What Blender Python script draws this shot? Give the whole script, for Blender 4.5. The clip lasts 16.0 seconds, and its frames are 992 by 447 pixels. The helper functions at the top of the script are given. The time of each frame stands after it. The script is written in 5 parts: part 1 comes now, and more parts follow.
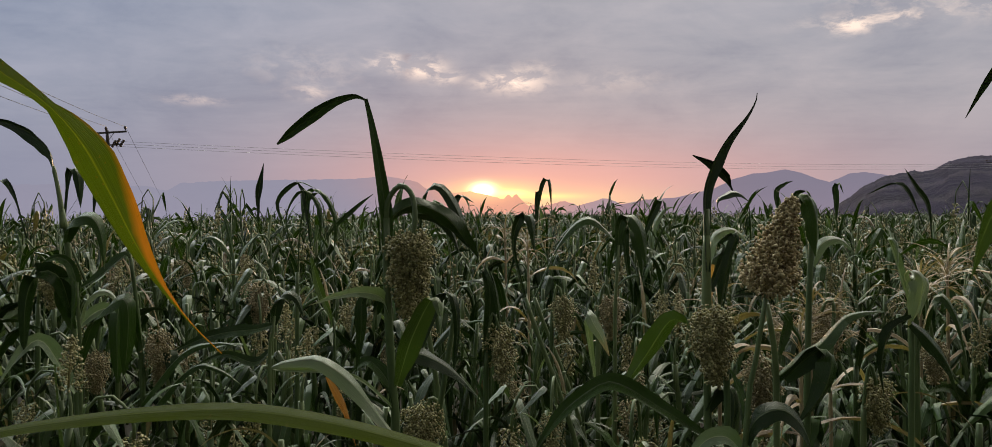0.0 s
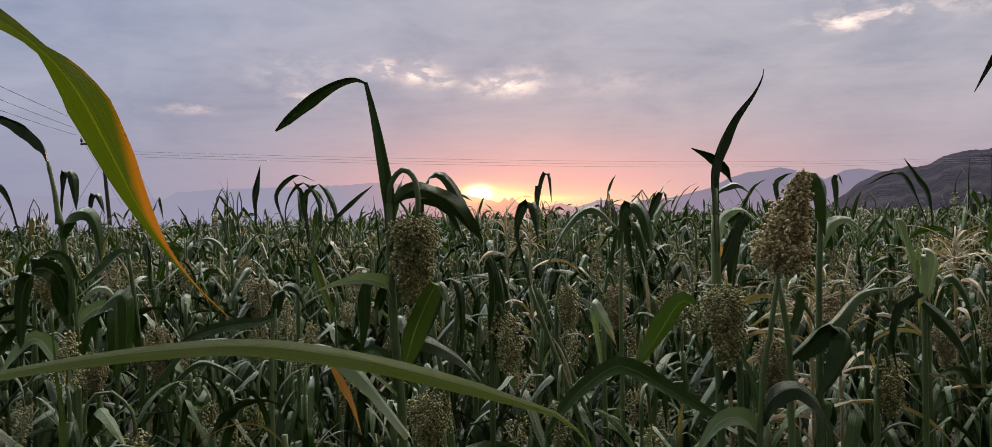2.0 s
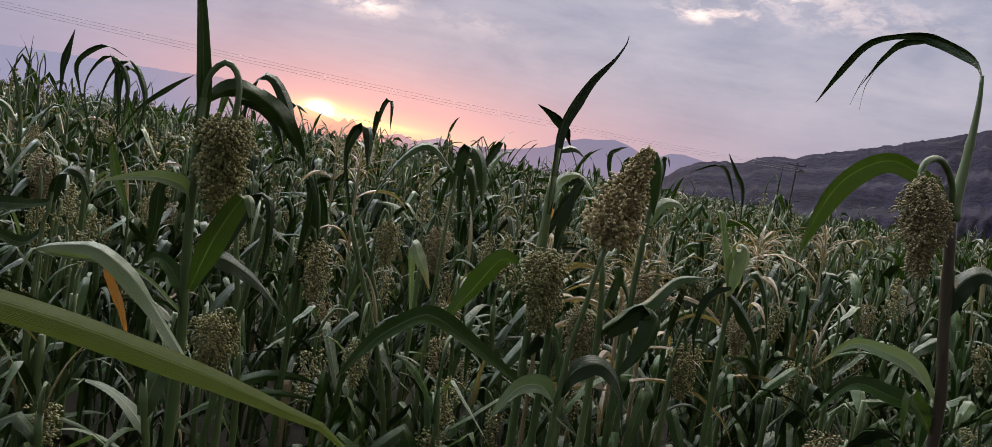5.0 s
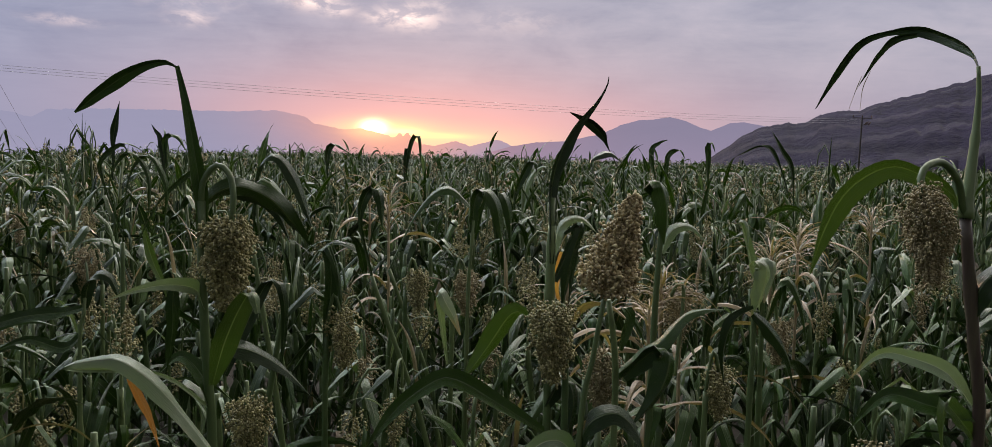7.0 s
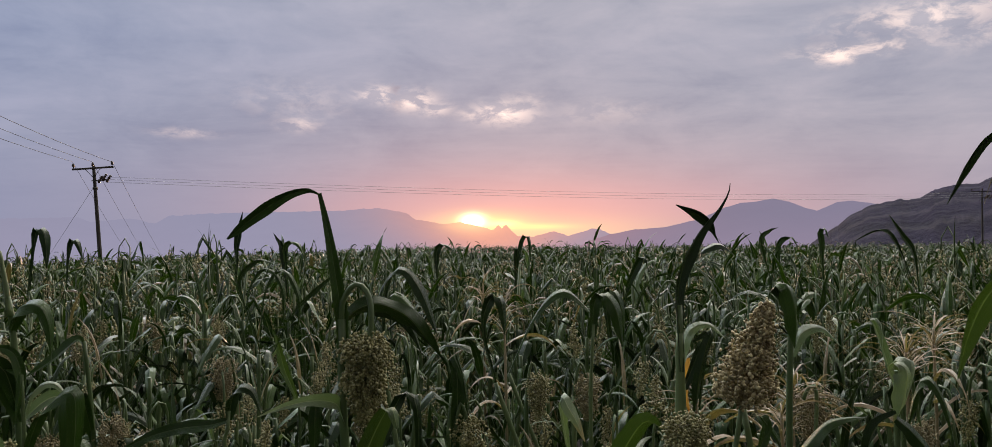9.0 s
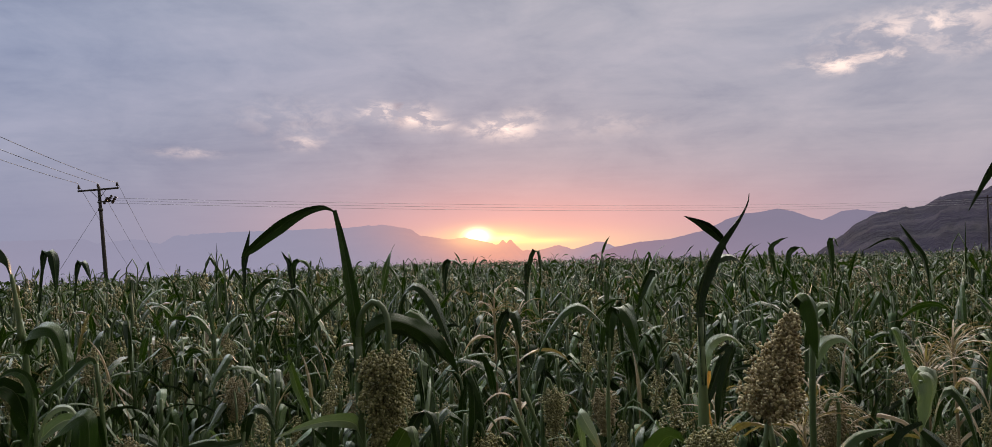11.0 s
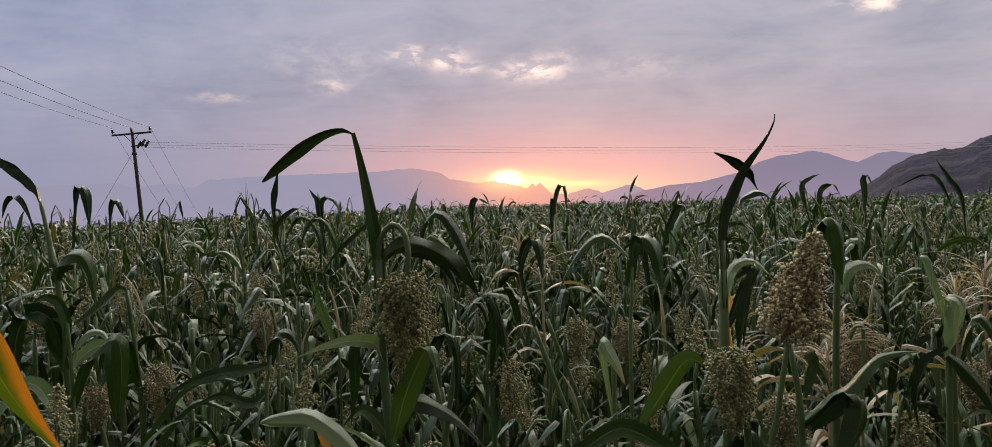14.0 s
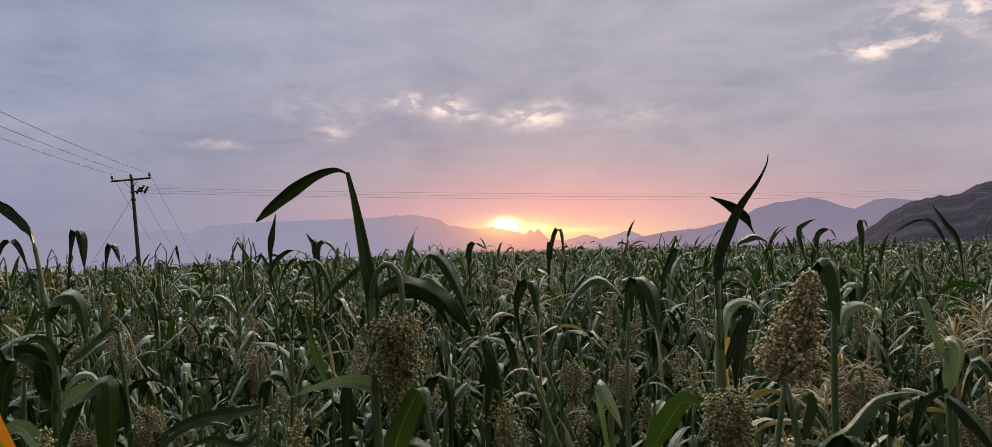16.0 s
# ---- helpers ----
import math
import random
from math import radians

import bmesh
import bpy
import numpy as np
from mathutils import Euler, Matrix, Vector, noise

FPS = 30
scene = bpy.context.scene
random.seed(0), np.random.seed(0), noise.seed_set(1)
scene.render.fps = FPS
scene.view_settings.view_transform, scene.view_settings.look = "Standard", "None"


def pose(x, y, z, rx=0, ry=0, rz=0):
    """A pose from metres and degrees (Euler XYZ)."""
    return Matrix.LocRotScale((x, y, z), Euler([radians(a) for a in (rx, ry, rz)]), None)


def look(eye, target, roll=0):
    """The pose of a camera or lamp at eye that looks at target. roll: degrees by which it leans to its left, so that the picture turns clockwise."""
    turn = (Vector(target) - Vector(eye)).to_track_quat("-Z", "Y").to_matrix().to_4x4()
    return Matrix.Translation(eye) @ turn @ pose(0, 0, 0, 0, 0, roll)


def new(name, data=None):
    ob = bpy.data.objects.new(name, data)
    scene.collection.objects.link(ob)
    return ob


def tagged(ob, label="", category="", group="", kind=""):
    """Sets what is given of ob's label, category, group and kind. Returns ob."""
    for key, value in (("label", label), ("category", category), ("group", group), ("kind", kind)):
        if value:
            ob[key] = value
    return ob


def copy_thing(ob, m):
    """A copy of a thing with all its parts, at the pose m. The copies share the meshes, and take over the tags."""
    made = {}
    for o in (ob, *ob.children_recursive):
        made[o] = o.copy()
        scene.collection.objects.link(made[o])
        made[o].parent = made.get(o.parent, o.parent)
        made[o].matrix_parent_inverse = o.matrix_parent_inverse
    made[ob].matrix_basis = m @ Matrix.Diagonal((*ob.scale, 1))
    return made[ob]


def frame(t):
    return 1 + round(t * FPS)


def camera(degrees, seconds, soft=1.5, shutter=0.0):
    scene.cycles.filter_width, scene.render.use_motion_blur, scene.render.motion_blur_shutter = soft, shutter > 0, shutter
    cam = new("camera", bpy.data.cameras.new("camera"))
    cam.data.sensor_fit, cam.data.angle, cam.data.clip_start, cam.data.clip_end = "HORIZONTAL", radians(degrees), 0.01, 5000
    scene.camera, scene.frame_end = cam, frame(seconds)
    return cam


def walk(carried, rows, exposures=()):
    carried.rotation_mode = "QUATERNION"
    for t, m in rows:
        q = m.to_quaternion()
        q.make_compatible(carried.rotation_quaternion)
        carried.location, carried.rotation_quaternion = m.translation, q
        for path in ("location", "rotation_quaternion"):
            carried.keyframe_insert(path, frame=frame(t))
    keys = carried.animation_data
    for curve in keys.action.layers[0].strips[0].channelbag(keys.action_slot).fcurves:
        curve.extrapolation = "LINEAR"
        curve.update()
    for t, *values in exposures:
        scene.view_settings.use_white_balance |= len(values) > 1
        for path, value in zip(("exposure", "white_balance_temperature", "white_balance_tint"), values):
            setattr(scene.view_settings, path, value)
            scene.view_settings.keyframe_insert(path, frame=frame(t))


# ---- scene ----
cam = camera(62.0, 16.0, soft=0.5)
# seconds, place (x right, y ahead, z up), yaw, pitch, lean (right side up)
PATH = [
    (0.0, 0.000, -0.000, 1.550, -0.00, -0.75, 0.00),
    (0.5, 0.004, -0.004, 1.534, 0.11, -0.77, -0.28),
    (1.0, 0.005, 0.003, 1.522, 0.08, -0.63, -0.65),
    (1.5, -0.000, 0.013, 1.510, -0.00, -0.51, -0.94),
    (2.0, -0.020, 0.039, 1.500, -0.22, -0.52, -1.10),
    (2.5, -0.012, 0.096, 1.494, -0.24, -0.57, -1.15),
    (3.0, 0.011, 0.127, 1.506, -0.54, -0.77, -1.06),
    (3.5, 0.052, 0.170, 1.496, -2.96, -2.06, 2.53),
    (4.0, 0.020, 0.173, 1.478, -6.82, -3.69, 6.14),
    (4.5, -0.002, 0.178, 1.492, -10.69, -3.98, 9.47),
    (4.7, -0.004, 0.180, 1.494, -11.94, -4.08, 10.17),
    (6.8, 0.124, 0.144, 1.647, -8.60, -4.94, 2.18),
    (7.0, 0.137, 0.144, 1.661, -7.66, -4.80, 1.69),
    (7.5, 0.121, 0.150, 1.698, -4.23, -3.17, -0.12),
    (8.0, 0.092, 0.111, 1.710, -1.98, -1.67, -0.04),
    (8.5, 0.078, 0.101, 1.713, -1.23, -1.00, -0.03),
    (9.0, 0.069, 0.104, 1.713, -0.71, 1.38, -0.39),
    (9.2, 0.067, 0.106, 1.714, -0.61, 1.63, -0.49),
    (11.3, 0.038, 0.127, 1.713, -0.17, 2.43, -1.62),
    (11.5, 0.038, 0.127, 1.710, 0.28, 2.08, -1.67),
    (12.0, 0.040, 0.131, 1.697, 1.12, 0.15, -1.95),
    (12.5, 0.046, 0.138, 1.691, 1.41, -0.75, -1.75),
    (13.0, 0.050, 0.137, 1.680, 1.64, -1.29, -1.56),
    (13.5, 0.057, 0.139, 1.674, 1.73, -1.51, -1.50),
    (14.0, 0.062, 0.140, 1.664, 1.72, -1.47, -1.43),
    (14.5, 0.067, 0.149, 1.644, 1.51, 0.56, -1.36),
    (15.0, 0.067, 0.156, 1.646, 1.43, 1.08, -1.39),
    (15.5, 0.069, 0.156, 1.647, 1.50, 1.44, -1.38),
    (16.0, 0.071, 0.147, 1.648, 1.52, 1.73, -1.39),
]
walk(cam, [(t, pose(x, y, z, 90 + p, 0, w) @ pose(0, 0, 0, 0, 0, r)) for t, x, y, z, w, p, r in PATH],
     [(0.0, 0.0, 6950, 4), (1.5, 0.12, 6800, 6), (3.0, 0.16, 6600, 9), (3.5, 0.2, 6500, 10), (4.0, 0.28, 6500, 10), (4.7, 0.26, 6500, 10), (7.0, 0.18, 6500, 10), (8.0, 0.15, 6550, 10),
      (9.0, 0.06, 6600, 9), (11.5, 0.05, 6700, 9), (12.5, 0.13, 6700, 9), (14.0, 0.14, 6700, 9), (14.5, 0.06, 6700, 8), (16.0, 0.03, 6700, 8)])

# ---- light ----
SUN_AZ, SUN_EL = -0.95, 1.6
world = bpy.data.worlds.new("evening_sky")
scene.world = world
world.use_nodes = True
WT = world.node_tree
WT.nodes.clear()


def calc(tree, op, a, b=None, c=None, clamp=False):
    n = tree.nodes.new("ShaderNodeMath")
    n.operation, n.use_clamp = op, clamp
    for i, v in enumerate((a, b, c)):
        if v is None:
            continue
        if isinstance(v, (int, float)):
            n.inputs[i].default_value = v
        else:
            tree.links.new(v, n.inputs[i])
    return n.outputs[0]


def mixed(tree, fac, a, b, blend="MIX"):
    n = tree.nodes.new("ShaderNodeMix")
    n.data_type, n.blend_type = "RGBA", blend
    for sock, v in ((n.inputs[0], fac), (n.inputs[6], a), (n.inputs[7], b)):
        if isinstance(v, (int, float)):
            sock.default_value = v
        elif isinstance(v, tuple):
            sock.default_value = (*v, 1)
        else:
            tree.links.new(v, sock)
    return n.outputs[2]


def ramp(tree, fac, stops):
    n = tree.nodes.new("ShaderNodeValToRGB")
    tree.links.new(fac, n.inputs[0])
    els = n.color_ramp.elements
    while len(els) < len(stops):
        els.new(0.5)
    for e, (at, col) in zip(els, stops):
        e.position = at
        e.color = (*col, 1) if isinstance(col, tuple) else (col, col, col, 1)
    return n.outputs[0]


def fbm(tree, vec, scale, detail=4, rough=0.55, distort=0.0):
    n = tree.nodes.new("ShaderNodeTexNoise")
    tree.links.new(vec, n.inputs["Vector"])
    n.inputs["Scale"].default_value, n.inputs["Detail"].default_value = scale, detail
    n.inputs["Roughness"].default_value, n.inputs["Distortion"].default_value = rough, distort
    return n.outputs["Fac"]


def mapped(tree, vec, scale=(1, 1, 1), loc=(0, 0, 0)):
    n = tree.nodes.new("ShaderNodeMapping")
    tree.links.new(vec, n.inputs[0])
    n.inputs["Scale"].default_value, n.inputs["Location"].default_value = scale, loc
    return n.outputs[0]


def bearing(tree, vec):
    """Azimuth from +y to the right and elevation, in degrees."""
    s = tree.nodes.new("ShaderNodeSeparateXYZ")
    tree.links.new(vec, s.inputs[0])
    az = calc(tree, "MULTIPLY", calc(tree, "ARCTAN2", s.outputs[0], s.outputs[1]), 57.2958)
    flat = calc(tree, "SQRT", calc(tree, "ADD", calc(tree, "MULTIPLY", s.outputs[0], s.outputs[0]), calc(tree, "MULTIPLY", s.outputs[1], s.outputs[1])))
    el = calc(tree, "MULTIPLY", calc(tree, "ARCTAN2", s.outputs[2], flat), 57.2958)
    return az, el


def bump_at(tree, az, el, a0, e0, sa, se):
    """A soft bell round a bearing."""
    u = calc(tree, "DIVIDE", calc(tree, "SUBTRACT", az, a0), sa)
    v = calc(tree, "DIVIDE", calc(tree, "SUBTRACT", el, e0), se)
    q = calc(tree, "ADD", calc(tree, "MULTIPLY", u, u), calc(tree, "MULTIPLY", v, v))
    return calc(tree, "EXPONENT", calc(tree, "MULTIPLY", q, -0.5))


def added(tree, base, fac, col):
    return mixed(tree, 1.0, base, mixed(tree, fac, (0, 0, 0), col), "ADD")


def build_sky(tree):
    way = tree.nodes.new("ShaderNodeTexCoord").outputs["Generated"]
    az, el = bearing(tree, way)
    height = calc(tree, "DIVIDE", el, 60, clamp=True)
    base = ramp(tree, height, [(0.0, (0.37, 0.335, 0.415)), (0.05, (0.37, 0.345, 0.43)), (0.12, (0.39, 0.375, 0.455)),
                               (0.22, (0.38, 0.383, 0.477)), (0.34, (0.40, 0.405, 0.485)), (0.5, (5.3, 5.05, 4.65)), (0.75, (8.8, 8.4, 7.75)), (1.0, (7.1, 6.75, 6.3))])
    # bluer away from the sunset
    side = calc(tree, "MULTIPLY", calc(tree, "SUBTRACT", 4, az), 1 / 34, clamp=True)
    base = mixed(tree, side, base, mixed(tree, 1.0, base, (0.76, 0.86, 1.0), "MULTIPLY"))
    # cloud layer seen in perspective
    s = tree.nodes.new("ShaderNodeSeparateXYZ")
    tree.links.new(way, s.inputs[0])
    down = calc(tree, "ADD", calc(tree, "MAXIMUM", s.outputs[2], 0.0), 0.06)
    c = tree.nodes.new("ShaderNodeCombineXYZ")
    tree.links.new(calc(tree, "DIVIDE", s.outputs[0], down), c.inputs[0])
    tree.links.new(calc(tree, "DIVIDE", s.outputs[1], down), c.inputs[1])
    layer = c.outputs[0]
    big = fbm(tree, mapped(tree, layer, (0.55, 0.62, 1), (3.1, 0.4, 0)), 1.0, 6, 0.58, 0.5)
    fine = fbm(tree, mapped(tree, layer, (1.4, 2.2, 1), (0.7, 5.0, 0)), 1.6, 6, 0.6, 0.8)
    flock = fbm(tree, mapped(tree, way, (7, 7, 17), (1.3, 0.2, 0.9)), 1.0, 7, 0.6, 0.35)
    tone = calc(tree, "ADD", calc(tree, "MULTIPLY", big, 0.3), calc(tree, "ADD", calc(tree, "MULTIPLY", fine, 0.15), calc(tree, "MULTIPLY", flock, 0.55)))
    shade = ramp(tree, tone, [(0.36, (0.76, 0.79, 0.85)), (0.5, (1, 1, 1)), (0.63, (1.2, 1.15, 1.11))])
    fade = calc(tree, "MULTIPLY", calc(tree, "ADD", el, -1.5), 1 / 7, clamp=True)
    base = mixed(tree, fade, base, mixed(tree, 1.0, base, shade, "MULTIPLY"))
    # thin spots where the light comes through
    torn = fbm(tree, mapped(tree, way, (30, 30, 62)), 1.0, 7, 0.62, 0.35)
    torn = calc(tree, "MULTIPLY", calc(tree, "ADD", torn, -0.44), 6.5, clamp=True)
    gaps = None
    for a0, e0, sa, se, k in ((-7.3, 10.2, 0.9, 0.35, 0.8), (-5.1, 9.85, 0.95, 0.42, 1.1), (-3.6, 9.3, 0.8, 0.3, 0.6), (1.3, 9.0, 1.2, 0.45, 1.0), (0.0, 8.9, 1.2, 0.25, 0.6), (2.6, 9.7, 1.0, 0.4, 0.25),
                              (23.3, 11.75, 0.9, 0.3, 1.2), (25.3, 12.1, 2.4, 0.32, 0.6), (28.5, 13.6, 3.0, 0.6, 0.65), (-20.0, 7.3, 1.2, 0.2, 0.28), (-12.7, 8.1, 0.8, 0.3, 0.42), (-13.0, 9.6, 2.4, 0.8, 0.12), (8.5, 8.9, 2.2, 0.5, 0.12),
                              (33.0, 12.6, 4.0, 0.7, 0.3)):
        g = calc(tree, "MULTIPLY", bump_at(tree, az, el, a0, e0, sa, se), k)
        gaps = g if gaps is None else calc(tree, "MAXIMUM", gaps, g)
    lit = calc(tree, "MULTIPLY", calc(tree, "POWER", gaps, 0.8), calc(tree, "ADD", calc(tree, "MULTIPLY", torn, 0.86), 0.14))
    base = added(tree, base, lit, (0.78, 0.54, 0.38))
    puff = calc(tree, "MULTIPLY", bump_at(tree, az, el, -6.1, 10.3, 0.3, 0.6), calc(tree, "ADD", calc(tree, "MULTIPLY", torn, 1.9), -0.15, clamp=True))
    base = mixed(tree, calc(tree, "MULTIPLY", puff, 0.9, clamp=True), base, (0.33, 0.30, 0.38))
    # the glow of the setting sun behind haze
    for a0, e0, sa, se, k, col in ((6.0, 2.4, 15, 2.8, 1.0, (0.15, 0.036, -0.065)), (1.0, 1.5, 8.0, 2.2, 1.0, (0.36, 0.085, -0.11)), (12.0, 2.0, 9.0, 1.7, 1.0, (0.10, 0.015, -0.06)),
                                   (3.4, 0.75, 5.5, 0.75, 1.0, (0.30, 0.24, -0.10)), (-0.3, 1.5, 2.0, 0.5, 1.0, (0.5, 0.36, 0.0)),
                                   (-0.9, 1.55, 0.5, 0.3, 1.0, (3.8, 3.1, 1.7)), (0.9, 1.35, 0.8, 0.16, 1.0, (1.1, 0.85, 0.2)), (3.6, 1.15, 1.6, 0.14, 1.0, (0.35, 0.28, 0.02))):
        base = added(tree, base, bump_at(tree, az, el, a0, e0, sa, se), col)
    # the sky opposite the sunset has gone dark under the cloud
    west = calc(tree, "POWER", calc(tree, "ADD", calc(tree, "ADD", calc(tree, "MULTIPLY", s.outputs[1], 0.95), calc(tree, "MULTIPLY", s.outputs[0], -0.05)), 0.22, clamp=True), 2.0)
    high = calc(tree, "MULTIPLY", calc(tree, "ADD", el, -18), 1 / 22, clamp=True)
    base = mixed(tree, high, base, mixed(tree, west, (0.03, 0.032, 0.04), base))
    back = calc(tree, "MULTIPLY", calc(tree, "SUBTRACT", 0.35, s.outputs[1]), 1.1, clamp=True)
    low = calc(tree, "SUBTRACT", 1.0, calc(tree, "POWER", calc(tree, "MAXIMUM", s.outputs[2], 0.0), 2.0))
    base = mixed(tree, calc(tree, "MULTIPLY", calc(tree, "MULTIPLY", back, low), 0.85), base, (0.035, 0.036, 0.047))
    # below the horizon: dim ground light
    under = calc(tree, "MULTIPLY", calc(tree, "ADD", el, 3.0), -0.3, clamp=True)
    base = mixed(tree, under, base, (0.05, 0.05, 0.045))
    air = tree.nodes.new("ShaderNodeTexSky")
    air.sky_type, air.sun_disc = "NISHITA", False
    air.sun_elevation, air.sun_rotation = radians(SUN_EL), radians(SUN_AZ)
    air.air_density, air.dust_density = 1.5, 4.0
    b1, b2 = tree.nodes.new("ShaderNodeBackground"), tree.nodes.new("ShaderNodeBackground")
    tree.links.new(base, b1.inputs[0])
    b1.inputs[1].default_value = 1.0
    tree.links.new(air.outputs[0], b2.inputs[0])
    b2.inputs[1].default_value = 0.006
    both, out = tree.nodes.new("ShaderNodeAddShader"), tree.nodes.new("ShaderNodeOutputWorld")
    tree.links.new(b1.outputs[0], both.inputs[0])
    tree.links.new(b2.outputs[0], both.inputs[1])
    tree.links.new(both.outputs[0], out.inputs[0])


build_sky(WT)

sun_data = bpy.data.lights.new("sun", "SUN")
sun_data.energy, sun_data.angle, sun_data.color = 0.5, radians(10), (1.0, 0.62, 0.38)
sun = new("sun", sun_data)
sun.matrix_world = look((900 * math.sin(radians(SUN_AZ)), 900 * math.cos(radians(SUN_AZ)), 60), (0, 0, 1.5))


# ---- materials ----
def material(name):
    m = bpy.data.materials.new(name)
    m.use_nodes = True
    t = m.node_tree
    return m, t, t.nodes["Principled BSDF"], t.nodes["Material Output"]


def uneven(t, vec, scale, strength, shader, distance=0.002, detail=4):
    b = t.nodes.new("ShaderNodeBump")
    b.inputs["Strength"].default_value, b.inputs["Distance"].default_value = strength, distance
    t.links.new(fbm(t, vec, scale, detail), b.inputs["Height"])
    t.links.new(b.outputs[0], shader.inputs["Normal"])


def leaf_material(name, young, old, dry, dry_from, rib, through_light=0.3, island=False, edge=0.25, one_sided=False, rough=0.28, shine=0.7):
    """A leaf blade: u across, v from base to tip; a pale rib, fine veins, dry tip and margins."""
    m, t, p, out = material(name)
    uv = t.nodes.new("ShaderNodeUVMap").outputs[0]
    s = t.nodes.new("ShaderNodeSeparateXYZ")
    t.links.new(uv, s.inputs[0])
    u, v = s.outputs[0], s.outputs[1]
    place = t.nodes.new("ShaderNodeNewGeometry") if island else t.nodes.new("ShaderNodeObjectInfo")
    chance = place.outputs["Random Per Island"] if island else place.outputs["Random"]
    pos = t.nodes.new("ShaderNodeTexCoord").outputs["Object"]
    patch = fbm(t, pos, 9, 4)
    col = mixed(t, ramp(t, calc(t, "ADD", calc(t, "MULTIPLY", chance, 0.6), calc(t, "MULTIPLY", patch, 0.4)), [(0.3, 0.0), (0.7, 1.0)]), young, old)
    veins = fbm(t, mapped(t, uv, (46, 1.2, 1)), 1.0, 3)
    col = mixed(t, calc(t, "MULTIPLY", ramp(t, veins, [(0.4, 0.0), (0.62, 1.0)]), 0.5), col, tuple(c * 1.5 for c in young))
    # dried tip, dried margin, blotches
    off = calc(t, "ABSOLUTE", calc(t, "SUBTRACT", u, 0.5))
    margin = calc(t, "SUBTRACT", u, 0.3) if one_sided else off
    worn = calc(t, "ADD", v, calc(t, "ADD", calc(t, "MULTIPLY", margin, edge), calc(t, "MULTIPLY", calc(t, "ADD", patch, -0.5), 0.5)))
    if not one_sided:
        worn = calc(t, "ADD", worn, calc(t, "MULTIPLY", calc(t, "ADD", chance, -0.5), 0.5))
    worn = calc(t, "MULTIPLY", calc(t, "SUBTRACT", worn, dry_from), 5, clamp=True)
    col = mixed(t, worn, col, dry)
    spots = ramp(t, fbm(t, pos, 160, 2), [(0.66, 0.0), (0.72, 1.0)])
    col = mixed(t, calc(t, "MULTIPLY", spots, 0.35), col, tuple(c * 0.6 for c in dry))
    ribbed = calc(t, "SUBTRACT", 1.0, calc(t, "MULTIPLY", off, 24), clamp=True)
    col = mixed(t, calc(t, "MULTIPLY", ribbed, 0.85), col, rib)
    t.links.new(col, p.inputs["Base Color"])
    p.inputs["Roughness"].default_value = rough
    p.inputs["Specular IOR Level"].default_value = shine
    b = t.nodes.new("ShaderNodeBump")
    b.inputs["Strength"].default_value, b.inputs["Distance"].default_value = 0.6, 0.003
    t.links.new(calc(t, "ADD", veins, ribbed), b.inputs["Height"])
    t.links.new(b.outputs[0], p.inputs["Normal"])
    glow = t.nodes.new("ShaderNodeBsdfTranslucent")
    t.links.new(mixed(t, 1.0, col, (1.5, 1.7, 0.6), "MULTIPLY"), glow.inputs[0])
    mix = t.nodes.new("ShaderNodeMixShader")
    mix.inputs[0].default_value = through_light
    t.links.new(p.outputs[0], mix.inputs[1])
    t.links.new(glow.outputs[0], mix.inputs[2])
    t.links.new(mix.outputs[0], out.inputs[0])
    return m


def stem_material(name, low, high, island=False):
    m, t, p, out = material(name)
    pos = t.nodes.new("ShaderNodeTexCoord").outputs["Object"]
    place = t.nodes.new("ShaderNodeNewGeometry") if island else t.nodes.new("ShaderNodeObjectInfo")
    chance = place.outputs["Random Per Island"] if island else place.outputs["Random"]
    streak = fbm(t, mapped(t, pos, (60, 60, 4)), 1.0, 4)
    f = calc(t, "ADD", calc(t, "MULTIPLY", streak, 0.6), calc(t, "MULTIPLY", chance, 0.4))
    col = mixed(t, ramp(t, f, [(0.3, 0.0), (0.75, 1.0)]), low, high)
    t.links.new(col, p.inputs["Base Color"])
    p.inputs["Roughness"].default_value = 0.5
    uneven(t, mapped(t, pos, (90, 90, 8)), 1.0, 0.4, p)
    return m


def grain_material(name, a, b, c):
    m, t, p, out = material(name)
    g = t.nodes.new("ShaderNodeNewGeometry").outputs["Random Per Island"]
    pos = t.nodes.new("ShaderNodeTexCoord").outputs["Object"]
    col = ramp(t, g, [(0.0, a), (0.55, b), (1.0, c)])
    col = mixed(t, calc(t, "MULTIPLY", fbm(t, pos, 30, 3), 0.3), col, tuple(x * 0.55 for x in a))
    t.links.new(col, p.inputs["Base Color"])
    p.inputs["Roughness"].default_value = 0.55
    return m


LEAF = leaf_material("sorghum_leaf", (0.009, 0.027, 0.002), (0.044, 0.094, 0.010), (0.22, 0.17, 0.09), 1.27, (0.14, 0.18, 0.08), 0.0, shine=0.42)
LEAF_PALE = leaf_material("sorghum_leaf_pale", (0.10, 0.145, 0.075), (0.20, 0.245, 0.15), (0.36, 0.27, 0.15), 1.1, (0.38, 0.41, 0.30), 0.12)
LEAF_DRY = leaf_material("sorghum_leaf_dry", (0.13, 0.10, 0.06), (0.22, 0.17, 0.105), (0.25, 0.18, 0.11), 0.4, (0.30, 0.25, 0.16), 0.12)
LEAF_YELLOW = leaf_material("sorghum_leaf_yellowing", (0.055, 0.07, 0.006), (0.115, 0.112, 0.008), (0.46, 0.14, 0.016), 0.97, (0.17, 0.165, 0.02), 0.3, edge=0.75, one_sided=True, shine=0.4)
